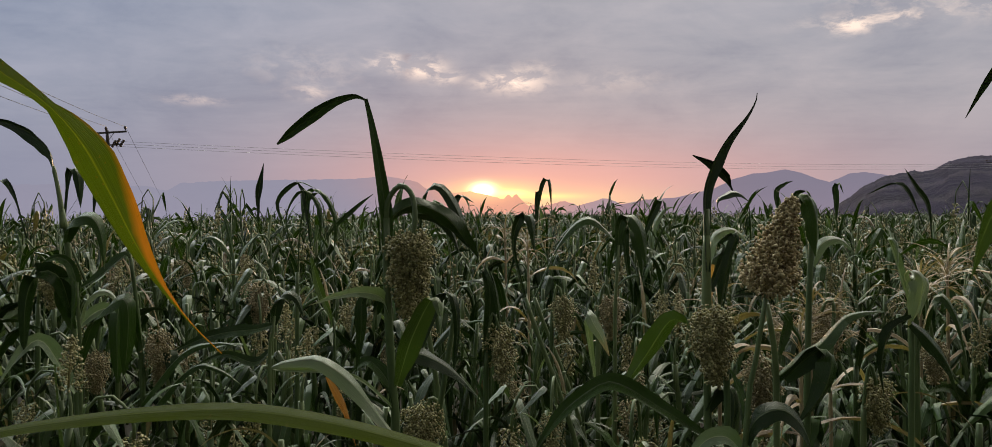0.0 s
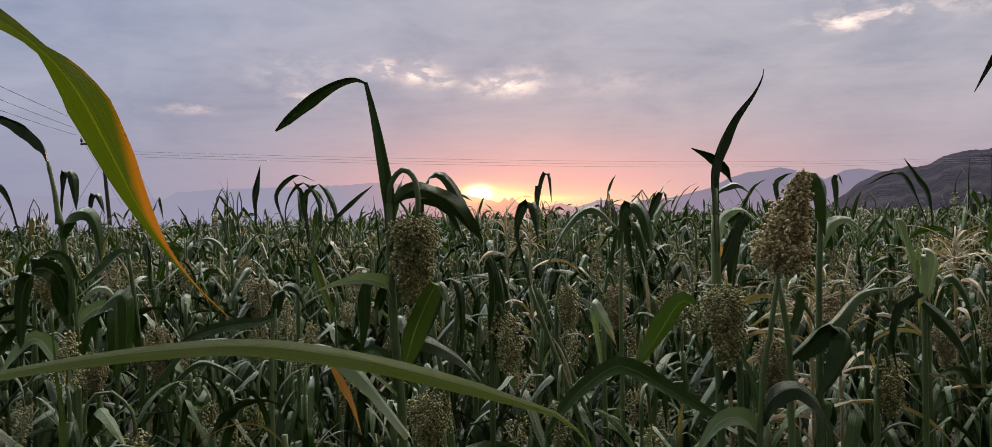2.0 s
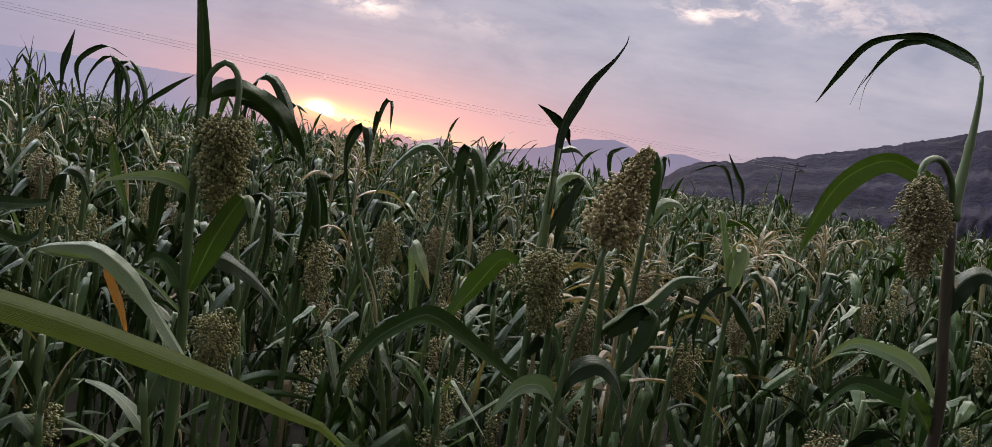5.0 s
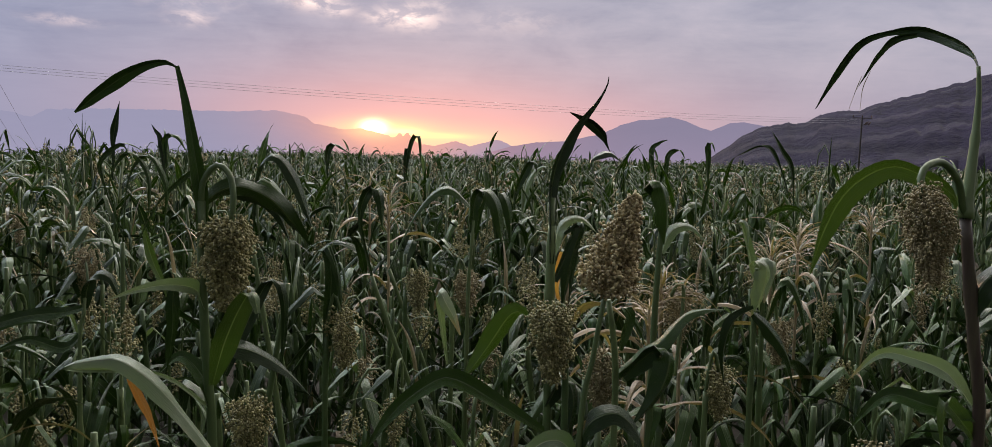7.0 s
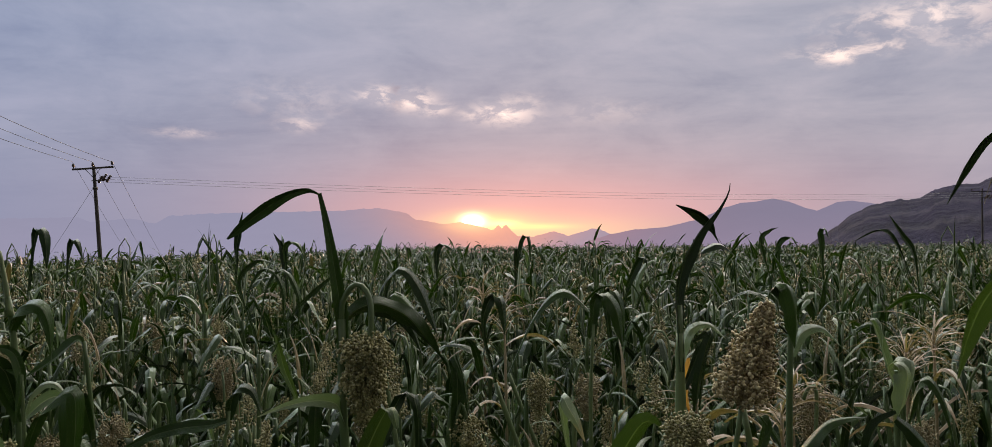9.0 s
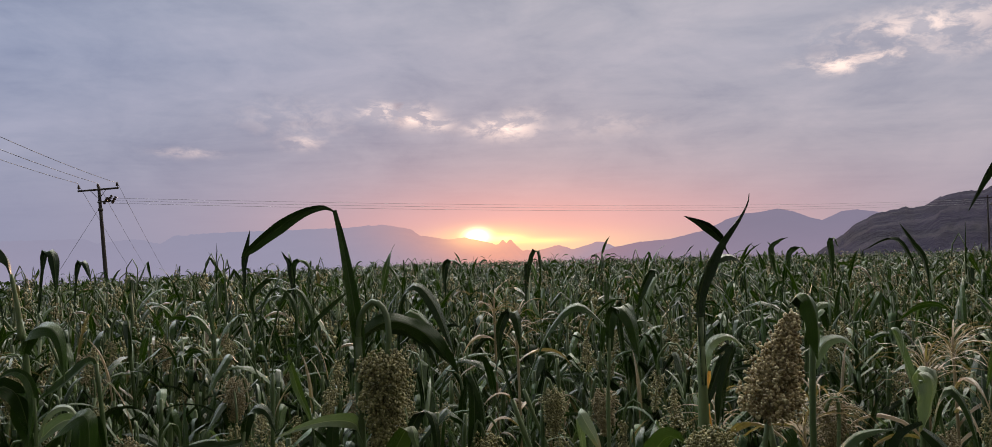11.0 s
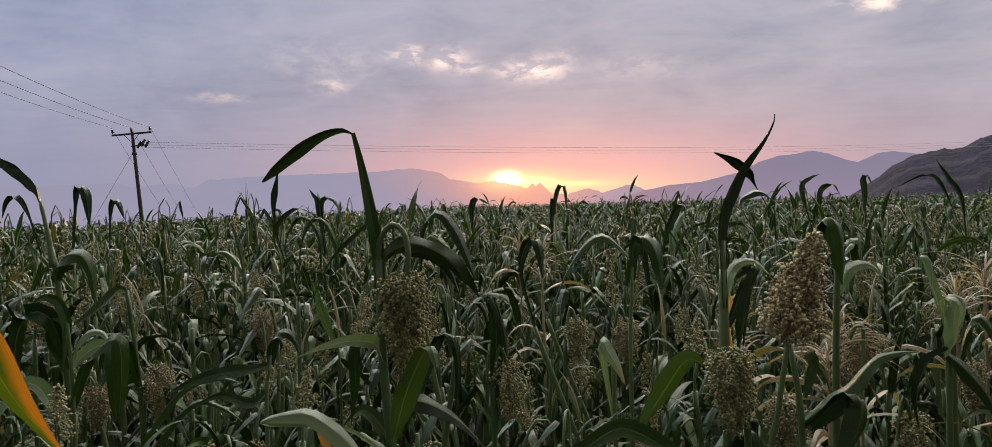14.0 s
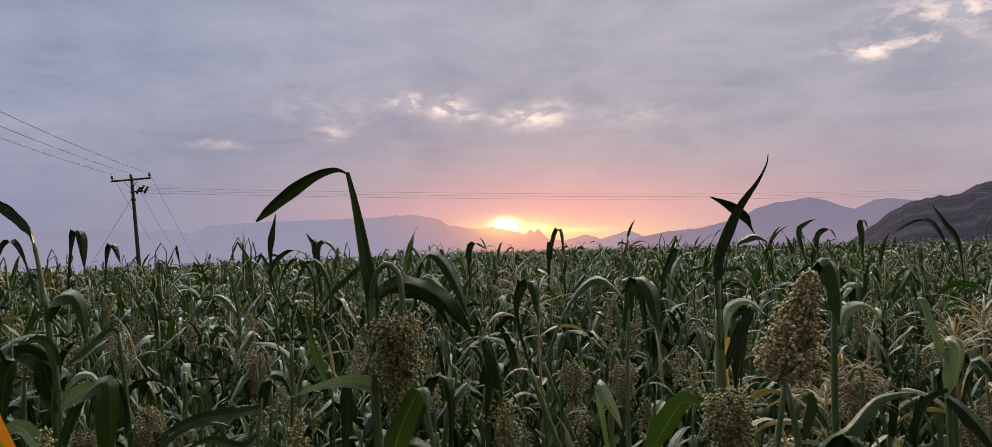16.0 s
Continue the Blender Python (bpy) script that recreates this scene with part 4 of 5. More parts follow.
l2.leaf([(-1.301, 2.940, 1.378), (-1.323, 2.930, 1.399), (-1.397, 2.920, 1.335), (-1.473, 2.900, 1.278)], 0.04, None, FLAT, 0.3, 10, 0.03, [(0, 0.3), (0.3, 1), (0.7, 0.7), (1, 0.1)])
l2.leaf([(-1.277, 2.960, 1.041), (-1.289, 2.900, 1.207), (-1.313, 2.880, 1.221), (-1.315, 2.860, 1.146), (-1.309, 2.850, 0.961)], 0.058, None, UP, 0.25, 5, 0.03, [(0, 0.3), (0.35, 0.8), (0.6, 1), (0.85, 0.7), (1, 0.15)])
l2.leaf([(-1.313, 2.880, 1.209), (-1.365, 2.850, 1.217), (-1.416, 2.800, 1.165), (-1.460, 2.780, 1.072)], 0.045, LEAF_PALE, FLAT, 0.25, 5)
l2.leaf([(-1.270, 2.950, 0.861), (-1.100, 2.900, 1.051), (-0.971, 2.880, 1.092), (-0.876, 2.860, 1.080)], 0.045, None, FLAT, 0.28, 10)
l2.leaf([(-1.270, 2.950, 0.792), (-1.078, 2.900, 0.995), (-0.971, 2.880, 0.999), (-0.866, 2.860, 0.937)], 0.04, None, FLAT, 0.28, 10)
l2.neck([(-1.269, 2.960, 0.858), (-1.263, 2.980, 1.072), (-1.240, 2.980, 1.117), (-1.222, 2.980, 1.083)])
l2.head((-1.222, 2.980, 1.106), (-1.223, 2.980, 0.918), 0.125, GRAIN_BROWN, 1500, 0.0036)

# scattered nodding heads between them
def low_plant(base, top, head_top, head_low, width, grain, label="sorghum plant with a nodding head among the leaves"):
    q = Plant((base[0], base[1], 0), label)
    q.stalk([(base[0], base[1], 0), (base[0], base[1], top[2] * 0.5), top], 0.011, 0.008)
    hx = (np.array(head_top) + np.array(top)) / 2 + np.array((0, 0, 0.09))
    q.neck([np.array(top) - np.array((0, 0, 0.1)), np.array(top), hx, head_top], 0.0055)
    q.head(head_top, head_low, width, grain, 1400, 0.0036)
    return q


k = low_plant((-0.032, 2.600, 0.420), (-0.032, 2.600, 1.113), (0.012, 2.600, 1.173), (0.022, 2.600, 0.999), 0.125, GRAIN_GREEN)
k.leaf([(-0.032, 2.600, 1.023), (-0.018, 2.600, 1.283), (-0.038, 2.600, 1.382), (0.002, 2.600, 1.283), (0.016, 2.600, 1.103)], 0.04, None, UP, 0.25, 20)
k = low_plant((0.217, 3.200, 0.159), (0.216, 3.200, 1.147), (0.260, 3.200, 1.209), (0.260, 3.200, 1.049), 0.11, GRAIN_GREEN)
k = low_plant((0.385, 3.100, 0.203), (0.383, 3.100, 1.160), (0.431, 3.100, 1.219), (0.433, 3.100, 1.064), 0.125, GRAIN_BROWN)
k.leaf([(0.358, 2.950, 0.929), (0.321, 2.900, 1.185), (0.345, 2.880, 1.154), (0.370, 2.870, 1.111), (0.393, 2.860, 1.053)], 0.045, LEAF_PALE, TILT, 0.15, 0, 0.03, [(0, 0.2), (0.5, 0.7), (0.75, 1), (1, 0.1)], label="pale upturned leaf")
k = low_plant((-0.955, 3.500, 0.029), (-0.951, 3.500, 1.109), (-1.004, 3.500, 1.238), (-1.005, 3.500, 1.069), 0.14, GRAIN_BROWN)
k = low_plant((-1.613, 3.200, 0.159), (-1.608, 3.200, 0.901), (-1.558, 3.200, 0.994), (-1.554, 3.200, 0.839), 0.12, GRAIN_BROWN)
k = low_plant((-1.674, 3.000, 0.246), (-1.667, 3.000, 1.218), (-1.620, 3.000, 1.345), (-1.616, 3.000, 1.195), 0.12, GRAIN_GREEN)
k = low_plant((1.074, 2.400, 0.507), (1.072, 2.400, 0.989), (1.108, 2.400, 1.048), (1.115, 2.400, 0.897), 0.115, GRAIN_GREEN)
k = low_plant((1.386, 2.700, 0.376), (1.376, 2.700, 1.272), (1.459, 2.750, 1.109), (1.462, 2.750, 0.971), 0.11, GRAIN_BROWN)
k.leaf([(1.372, 2.700, 1.168), (1.349, 2.680, 1.326), (1.369, 2.660, 1.342), (1.378, 2.650, 1.318), (1.354, 2.640, 1.207)], 0.06, LEAF_PALE, UP, 0.3, 0, 0.03, [(0, 0.3), (0.4, 1), (0.7, 0.9), (1, 0.1)])
k.leaf([(1.372, 2.700, 1.210), (1.316, 2.720, 1.416), (1.295, 2.720, 1.469), (1.312, 2.700, 1.448), (1.307, 2.680, 1.357)], 0.035, LEAF_PALE, UP, 0.3, 0)
k.leaf([(1.377, 2.700, 1.085), (1.431, 2.680, 1.274), (1.482, 2.660, 1.215), (1.513, 2.640, 1.055)], 0.04, None, TILT, 0.3, 0)

# taller leaf tips that stand out over the crop
def spire(base_x, base_y, pts, width, side, label, mat=None, extra=None, shape=None):
    q = Plant((base_x, base_y, ground_z(base_x, base_y)), label)
    z = pts[0][2]
    shape = shape or [(0, 0.22), (0.4, 0.3), (0.55, 0.75), (0.72, 1.0), (0.88, 0.55), (1, 0.04)]
    q.stalk([(base_x, base_y, ground_z(base_x, base_y)), (base_x, base_y, z * 0.5), pts[0]], 0.012, 0.007)
    q.leaf(pts, width, mat, side, 0.25, 15, 0.03, shape)
    for e2 in extra or ():
        q.leaf(e2, width * 0.9, mat, side, 0.25, 15, 0.03, shape)
    return q


spire(-2.27, 8.0, [(-2.356, 8.000, 1.034), (-2.305, 8.000, 1.494), (-2.304, 8.000, 1.709), (-2.248, 8.000, 2.033)], 0.07, UP, "sorghum plant with an upright leaf tip above the crop", shape=[(0, 0.3), (0.5, 0.3), (0.6, 0.5), (0.75, 1), (1, 0.05)])
spire(0.29, 5.06, [(0.237, 5.060, 1.224), (0.256, 5.060, 1.573), (0.287, 5.060, 1.736), (0.326, 5.060, 1.747), (0.341, 5.060, 1.573)], 0.03, UP, "sorghum plant with a looped leaf above the crop", extra=[[(0.237, 5.060, 1.301), (0.248, 5.060, 1.612), (0.256, 5.060, 1.689), (0.279, 5.060, 1.619)]])
spire(-0.72, 2.98, [(-0.718, 2.980, 1.335), (-0.699, 2.980, 1.541), (-0.637, 2.980, 1.627), (-0.580, 2.980, 1.529), (-0.585, 2.980, 1.404)], 0.02, UP, "sorghum plant with hooked leaves above the crop", extra=[[(-0.718, 2.980, 1.358), (-0.758, 2.980, 1.529), (-0.698, 2.980, 1.632), (-0.637, 2.980, 1.564), (-0.635, 2.980, 1.426)], [(-0.718, 2.980, 1.358), (-0.779, 3.000, 1.518), (-0.791, 3.000, 1.598), (-0.721, 3.000, 1.660), (-0.653, 3.000, 1.637)], [(-0.672, 2.980, 1.335), (-0.603, 2.980, 1.472), (-0.511, 2.980, 1.564), (-0.443, 2.980, 1.618)]])
spire(3.55, 7.1, [(3.762, 7.100, 1.092), (3.721, 7.100, 1.582), (3.622, 7.100, 1.756), (3.512, 7.100, 1.930)], 0.055, UP, "sorghum plant with a slanting leaf blade above the crop", extra=[[(3.762, 7.100, 1.201), (3.568, 7.100, 1.691), (3.431, 7.100, 1.800), (3.187, 7.100, 1.702)]])
spire(0.30, 2.75, [(0.097, 2.750, 1.267), (0.059, 2.750, 1.436), (0.080, 2.750, 1.531), (0.114, 2.750, 1.531), (0.129, 2.750, 1.415)], 0.04, UP, "sorghum plant with drooping upper leaves", None)
spire(-0.15, 2.62, [(-0.249, 2.620, 1.381), (-0.233, 2.620, 1.582), (-0.189, 2.620, 1.636), (-0.132, 2.620, 1.572), (-0.078, 2.620, 1.431)], 0.04, TILT, "sorghum plant with an arching dark green leaf")
spire(-2.35, 5.0, [(-2.619, 5.000, 1.451), (-2.594, 5.000, 1.715), (-2.579, 5.000, 1.809), (-2.544, 5.000, 1.808), (-2.524, 5.000, 1.732), (-2.515, 5.000, 1.580)], 0.06, UP, "sorghum plant with a bent leaf tip above the crop")
spire(0.93, 5.0, [(0.886, 5.000, 1.189), (0.904, 5.000, 1.419), (0.981, 5.000, 1.603), (1.019, 5.000, 1.619), (1.027, 5.000, 1.554)], 0.05, UP, "sorghum plant with a curled leaf above the crop")

spire(1.95, 6.9, [(2.201, 6.900, 1.105), (2.083, 6.900, 1.528), (1.971, 6.900, 1.745), (1.885, 6.800, 1.852), (1.734, 6.700, 1.950), (1.571, 6.600, 2.009)], 0.085, (0, -0.6, 1), "sorghum plant with a backswept leaf above the crop", shape=[(0, 0.12), (0.55, 0.12), (0.68, 0.9), (0.8, 1), (1, 0.1)])
spire(1.6, 5.85, [(1.844, 5.850, 1.173), (1.573, 5.850, 1.577), (1.640, 5.850, 1.675), (1.721, 5.850, 1.684), (1.802, 5.850, 1.621)], 0.07, FLAT, "sorghum plant with a rounded leaf above the crop", shape=[(0, 0.15), (0.6, 0.2), (0.8, 1), (1, 0.1)])
spire(0.78, 4.6, [(0.762, 4.600, 1.041), (0.719, 4.600, 1.412), (0.762, 4.600, 1.444), (0.804, 4.600, 1.342), (0.819, 4.600, 1.165)], 0.075, UP, "sorghum plant with a broad hanging leaf", shape=[(0, 0.15), (0.45, 0.5), (0.7, 1), (1, 0.1)])
spire(0.36, 3.3, [(0.154, 3.300, 1.211), (0.256, 3.300, 1.426), (0.369, 3.300, 1.522), (0.491, 3.300, 1.426)], 0.045, FLAT, "sorghum plant with a wide bowed leaf")
spire(-0.2, 2.31, [(-0.110, 2.310, 1.312), (-0.149, 2.310, 1.534), (-0.193, 2.310, 1.575), (-0.149, 2.310, 1.560), (-0.078, 2.310, 1.463)], 0.045, FLAT, "sorghum plant with a folded grey-green leaf")

# broad snapped and bowed leaves close to the path
g = Plant((-1.312, 2.600, 0), "sorghum plant with a broad leaf snapped over its stalk")
g.stalk([(-1.312, 2.600, 0.0), (-1.312, 2.600, 1.051), (-1.317, 2.600, 1.224), (-1.321, 2.600, 1.330)], 0.012, 0.005)
g.leaf([(-1.315, 2.600, 1.071), (-1.267, 2.600, 1.200), (-1.195, 2.600, 1.269), (-1.164, 2.600, 1.263), (-1.162, 2.600, 1.163), (-1.174, 2.600, 1.038)], 0.052, None, TILT, 0.2, 10, 0.05, [(0, 0.4), (0.3, 0.8), (0.55, 1.0), (0.85, 0.8), (1, 0.15)], 28, "broad leaf folded sharply and hanging")
g.leaf([(-1.322, 2.600, 1.301), (-1.328, 2.600, 1.350), (-1.349, 2.600, 1.394), (-1.391, 2.600, 1.409), (-1.441, 2.600, 1.382)], 0.034, None, TILT, 0.25, 15, 0.05, BLADE, 20)
g.leaf([(-1.327, 2.620, 1.182), (-1.290, 2.620, 1.278), (-1.231, 2.620, 1.296), (-1.184, 2.620, 1.236)], 0.04, LEAF_PALE, FLAT, 0.25, 20, 0.06)
g = Plant((-0.688, 2.500, 0), "sorghum plant with a long level grey-green leaf")
g.stalk([(-0.688, 2.500, 0.0), (-0.688, 2.500, 1.045), (-0.679, 2.500, 1.155), (-0.673, 2.500, 1.236)], 0.012, 0.005)
g.leaf([(-0.673, 2.500, 1.210), (-0.664, 2.500, 1.265), (-0.641, 2.500, 1.301), (-0.605, 2.500, 1.289), (-0.581, 2.500, 1.226)], 0.034, None, TILT, 0.25, 15, 0.05, BLADE, 20)
g.leaf([(-0.675, 2.500, 1.210), (-0.729, 2.500, 1.197), (-0.813, 2.500, 1.188), (-0.897, 2.500, 1.166), (-0.976, 2.500, 1.131)], 0.038, None, FLAT, 0.2, 25, 0.07, [(0, 0.4), (0.3, 1.0), (0.7, 0.8), (1, 0.05)], 26)
g.leaf([(-0.688, 2.520, 1.132), (-0.739, 2.520, 1.093), (-0.831, 2.520, 1.117), (-0.926, 2.520, 1.079)], 0.032, None, FLAT, 0.25, 15, 0.06)
g = Plant((-0.627, 3.200, 0), "young sorghum plant with an upright bright green leaf")
g.stalk([(-0.627, 3.200, 0.0), (-0.627, 3.200, 0.990), (-0.629, 3.200, 1.085), (-0.632, 3.200, 1.144)], 0.010, 0.004)
g.leaf([(-0.633, 3.200, 1.108), (-0.645, 3.200, 1.156), (-0.685, 3.200, 1.252), (-0.717, 3.200, 1.376)], 0.034, LEAF_BRIGHT, UP, 0.25, 10, 0.04, [(0, 0.2), (0.3, 0.7), (0.6, 1.0), (1, 0.3)], 18, "green leaf with backlight in its colour")
g = Plant((0.419, 2.900, 0), "sorghum plant with a wide leaf hanging from its top")
g.stalk([(0.419, 2.900, 0.0), (0.419, 2.900, 1.119), (0.424, 2.900, 1.288), (0.430, 2.900, 1.436)], 0.012, 0.005)
g.leaf([(0.429, 2.900, 1.394), (0.436, 2.900, 1.504), (0.464, 2.900, 1.535), (0.505, 2.900, 1.487), (0.529, 2.900, 1.362)], 0.056, None, UP, 0.25, 12, 0.06, [(0, 0.35), (0.4, 0.8), (0.6, 1.0), (0.85, 0.6), (1, 0.05)], 26)
c.leaf([(0.567, 2.100, 1.473), (0.612, 2.100, 1.499), (0.599, 2.100, 1.460), (0.580, 2.100, 1.383), (0.568, 2.100, 1.290)], 0.030, None, UP, 0.25, 10, 0.05, [(0, 0.3), (0.3, 1.0), (0.75, 0.9), (1, 0.1)])
g = Plant((1.161, 2.300, 0), "sorghum plant with thick pale stalk and dark hanging leaves")
g.stalk([(1.161, 2.300, 0.0), (1.161, 2.300, 1.074), (1.159, 2.300, 1.222), (1.158, 2.300, 1.367)], 0.014, 0.006)
g.leaf([(1.133, 2.250, 1.265), (1.094, 2.250, 1.247), (1.068, 2.250, 1.219), (1.051, 2.250, 1.147), (1.061, 2.250, 1.050)], 0.038, None, UP, 0.3, 15, 0.05, None, 24)
g.leaf([(1.148, 2.280, 1.243), (1.192, 2.280, 1.201), (1.251, 2.280, 1.123), (1.284, 2.280, 1.024)], 0.044, None, TILT, 0.3, 15, 0.05, None, 24)
g.leaf([(1.152, 2.290, 1.339), (1.137, 2.290, 1.375), (1.153, 2.290, 1.385), (1.178, 2.290, 1.368), (1.171, 2.290, 1.306), (1.149, 2.290, 1.228)], 0.062, LEAF_PALE, UP, 0.3, 10, 0.05, [(0, 0.2), (0.3, 0.5), (0.45, 1.0), (0.75, 0.85), (1, 0.1)], 24, "pale pleated leaf folded over the stalk's top")

# withered straw between the green plants
def straw_plant(x, y, z, reach, count, seed, label):
    q = Plant((x, y, ground_z(x, y)), label)
    q.stalk([(x, y, 0), (x + 0.01, y, z * 0.5), (x, y, z)], 0.009, 0.005, STEM_STRAW)
    rng = random.Random(seed)
    V, F, U = [], [], []
    for _ in range(count):
        a0 = rng.uniform(0, 6.283)
        line = arch_line(rng, (0, 0, z - rng.uniform(0, 0.14)), a0, rng.uniform(0.5, 1.0) * reach, radians(rng.uniform(5, 50)), radians(rng.uniform(100, 170)), rng.uniform(0.9, 1.8), 9)
        g = blade_geo(line, rng.uniform(0.003, 0.008), (-math.sin(a0), math.cos(a0), 0), 0.2, rng.gauss(0, 90), 2, 0.0, None, rng.randrange(999))
        k0 = len(V)
        V += list(g[0])
        U += list(g[2])
        F += [tuple(k0 + i for i in f2) for f2 in g[1]]
    part("dry_tassel", (V, F, U), LEAF_STRAW, q.root, "wispy straw-coloured dry tassel")
    for _ in range(4):
        a0 = rng.uniform(0, 6.283)
        line = arch_line(rng, (0, 0, z * rng.uniform(0.6, 0.9)), a0, rng.uniform(0.3, 0.5), radians(rng.uniform(20, 60)), radians(rng.uniform(140, 178)), 1.2, 12)
        part("leaf", blade_geo(line, 0.024, (-math.sin(a0), math.cos(a0), 0), 0.35, rng.gauss(0, 90), 4, 0.1, None, rng.randrange(999)), LEAF_STRAW, q.root)


for n, (x, y, z, reach, count) in enumerate(((1.02, 2.68, 1.27, 0.26, 46), (1.14, 2.82, 1.2, 0.24, 40), (0.93, 2.52, 1.22, 0.2, 26), (1.62, 3.15, 1.30, 0.3, 46), (1.86, 3.4, 1.36, 0.3, 40),
                                             (0.66, 2.45, 1.3, 0.16, 22), (2.5, 3.9, 1.4, 0.3, 30), (0.15, 3.9, 1.42, 0.28, 30), (0.05, 4.6, 1.5, 0.3, 30))):
    straw_plant(x, y, z, reach, count, 70 + n, "withered sorghum plant with a wispy straw-coloured tassel")
e.leaf([(0.607, 2.300, 1.405), (0.597, 2.300, 1.346), (0.604, 2.300, 1.278), (0.618, 2.300, 1.209)], 0.022, LEAF_SCORCHED, UP, 0.3, 40, 0.1, label="orange dying leaf strip")

spire(-3.4, 7.6, [(-3.716, 7.600, 1.313), (-3.699, 7.600, 1.602), (-3.670, 7.600, 1.758), (-3.618, 7.600, 1.745), (-3.565, 7.600, 1.587)], 0.06, UP, "sorghum plant with a hooked leaf above the crop")
spire(-3.0, 6.2, [(-3.527, 6.200, 1.352), (-3.611, 6.200, 1.661), (-3.692, 6.200, 1.791), (-3.774, 6.200, 1.760), (-3.813, 6.200, 1.634)], 0.05, UP, "sorghum plant with drooping leaf tips above the crop")
spire(-1.2, 6.5, [(-1.458, 6.500, 1.221), (-1.502, 6.500, 1.664), (-1.548, 6.500, 1.764), (-1.572, 6.500, 1.804)], 0.05, UP, "sorghum plant with a short leaf tip above the crop", extra=[[(-1.455, 6.500, 1.319), (-1.477, 6.500, 1.688), (-1.392, 6.500, 1.720), (-1.331, 6.500, 1.620)]])
spire(0.2, 7.5, [(-0.367, 7.500, 1.223), (-0.372, 7.500, 1.619), (-0.313, 7.500, 1.702), (-0.202, 7.500, 1.642)], 0.06, UP, "sorghum plant with a roof-shaped bent leaf")
spire(2.6, 7.5, [(2.742, 7.500, 1.245), (2.697, 7.500, 1.666), (2.821, 7.500, 1.746), (2.874, 7.500, 1.660)], 0.06, UP, "sorghum plant with a short bowed leaf above the crop", extra=[[(2.659, 7.500, 1.247), (2.543, 7.500, 1.698), (2.618, 7.500, 1.808), (2.702, 7.500, 1.839)]])
spire(3.2, 8.0, [(3.309, 8.000, 1.203), (3.292, 8.000, 1.681), (3.283, 8.000, 1.800), (3.331, 8.000, 1.835), (3.364, 8.000, 1.738)], 0.07, UP, "sorghum plant with a knotted leaf tip above the crop")

# leaves close to the lens, on plants that stand just beside
y1 = Plant((-0.66, 0.70, 0), "sorghum plant with a long yellowing leaf beside the path")
y1.stalk([(-0.66, 0.70, 0), (-0.655, 0.70, 0.8), (-0.64, 0.70, 1.62)], 0.012, 0.008)
y1.leaf([(-0.64, 0.70, 1.60), (-0.482, 0.690, 1.706), (-0.414, 0.690, 1.668), (-0.380, 0.700, 1.642), (-0.360, 0.720, 1.611), (-0.348, 0.750, 1.565), (-0.334, 0.770, 1.518), (-0.319, 0.790, 1.478), (-0.294, 0.800, 1.440), (-0.268, 0.805, 1.412)], 0.037, LEAF_YELLOW, (0.9, 0.2, 0.45), 0.18, -15, 0.03, [(0, 0.3), (0.33, 0.55), (0.455, 0.45), (0.53, 0.2), (0.57, 0.62), (0.63, 1.0), (0.71, 0.88), (0.79, 0.5), (0.855, 0.2), (0.91, 0.07), (1, 0.03)], 44, "yellow-green leaf turning orange at its tip")
y2 = Plant((-0.52, 0.56, 0), "sorghum plant with a low narrow leaf beside the path")
y2.stalk([(-0.52, 0.56, 0), (-0.515, 0.56, 0.6), (-0.51, 0.56, 1.36)], 0.011, 0.008)
y2.leaf([(-0.51, 0.56, 1.34), (-0.369, 0.530, 1.395), (-0.284, 0.510, 1.418), (-0.174, 0.500, 1.430), (-0.101, 0.500, 1.422), (-0.036, 0.500, 1.405), (-0.006, 0.500, 1.395), (0.018, 0.500, 1.386), (0.034, 0.500, 1.368)], 0.015, LEAF_LIME, (0.1, 0.75, 0.6), 0.12, 5, 0.02, [(0, 0.35), (0.25, 0.5), (0.5, 0.75), (0.7, 1.0), (0.85, 0.8), (1, 0.06)], 40, "narrow fresh green leaf arching low")
y2.leaf([(-0.51, 0.56, 1.12), (-0.325, 0.560, 1.170), (-0.295, 0.560, 1.354), (-0.296, 0.560, 1.386), (-0.298, 0.560, 1.418), (-0.300, 0.560, 1.447)], 0.014, LEAF_BRIGHT, UP, 0.15, 10, 0.02)


# ---- plants of the near field ----


def leaf_line(rng, habit, origin, heading, length, n):
    """The run of one blade: snapped over at a crease, bowed, or upright with a bent tip."""
    if habit == "snapped":
        start = radians(rng.uniform(12, 48))
        crease = rng.uniform(0.28, 0.62)
        hang = radians(rng.uniform(128, 186))
        angles = [start + 0.25 * s if s < crease else hang - 0.2 * (1 - s) for s in np.linspace(0, 1, n)]
    elif habit == "bowed":
        start, end, power = radians(rng.uniform(12, 45)), radians(rng.uniform(100, 172)), rng.uniform(1.0, 2.2)
        angles = [start + (end - start) * s ** power for s in np.linspace(0, 1, n)]
    else:
        start, end = radians(rng.uniform(3, 26)), radians(rng.uniform(25, 95))
        angles = [start + (end - start) * s ** 2.5 for s in np.linspace(0, 1, n)]
    p = np.array(origin, float)
    out = [p.copy()]
    sway = rng.uniform(-0.6, 0.6)
    for i in range(1, n):
        h = heading + sway * i / n
        t = angles[i]
        p = p + np.array((math.sin(t) * math.cos(h), math.sin(t) * math.sin(h), math.cos(t))) * length / (n - 1)
        out.append(p.copy())
    return np.array(out)


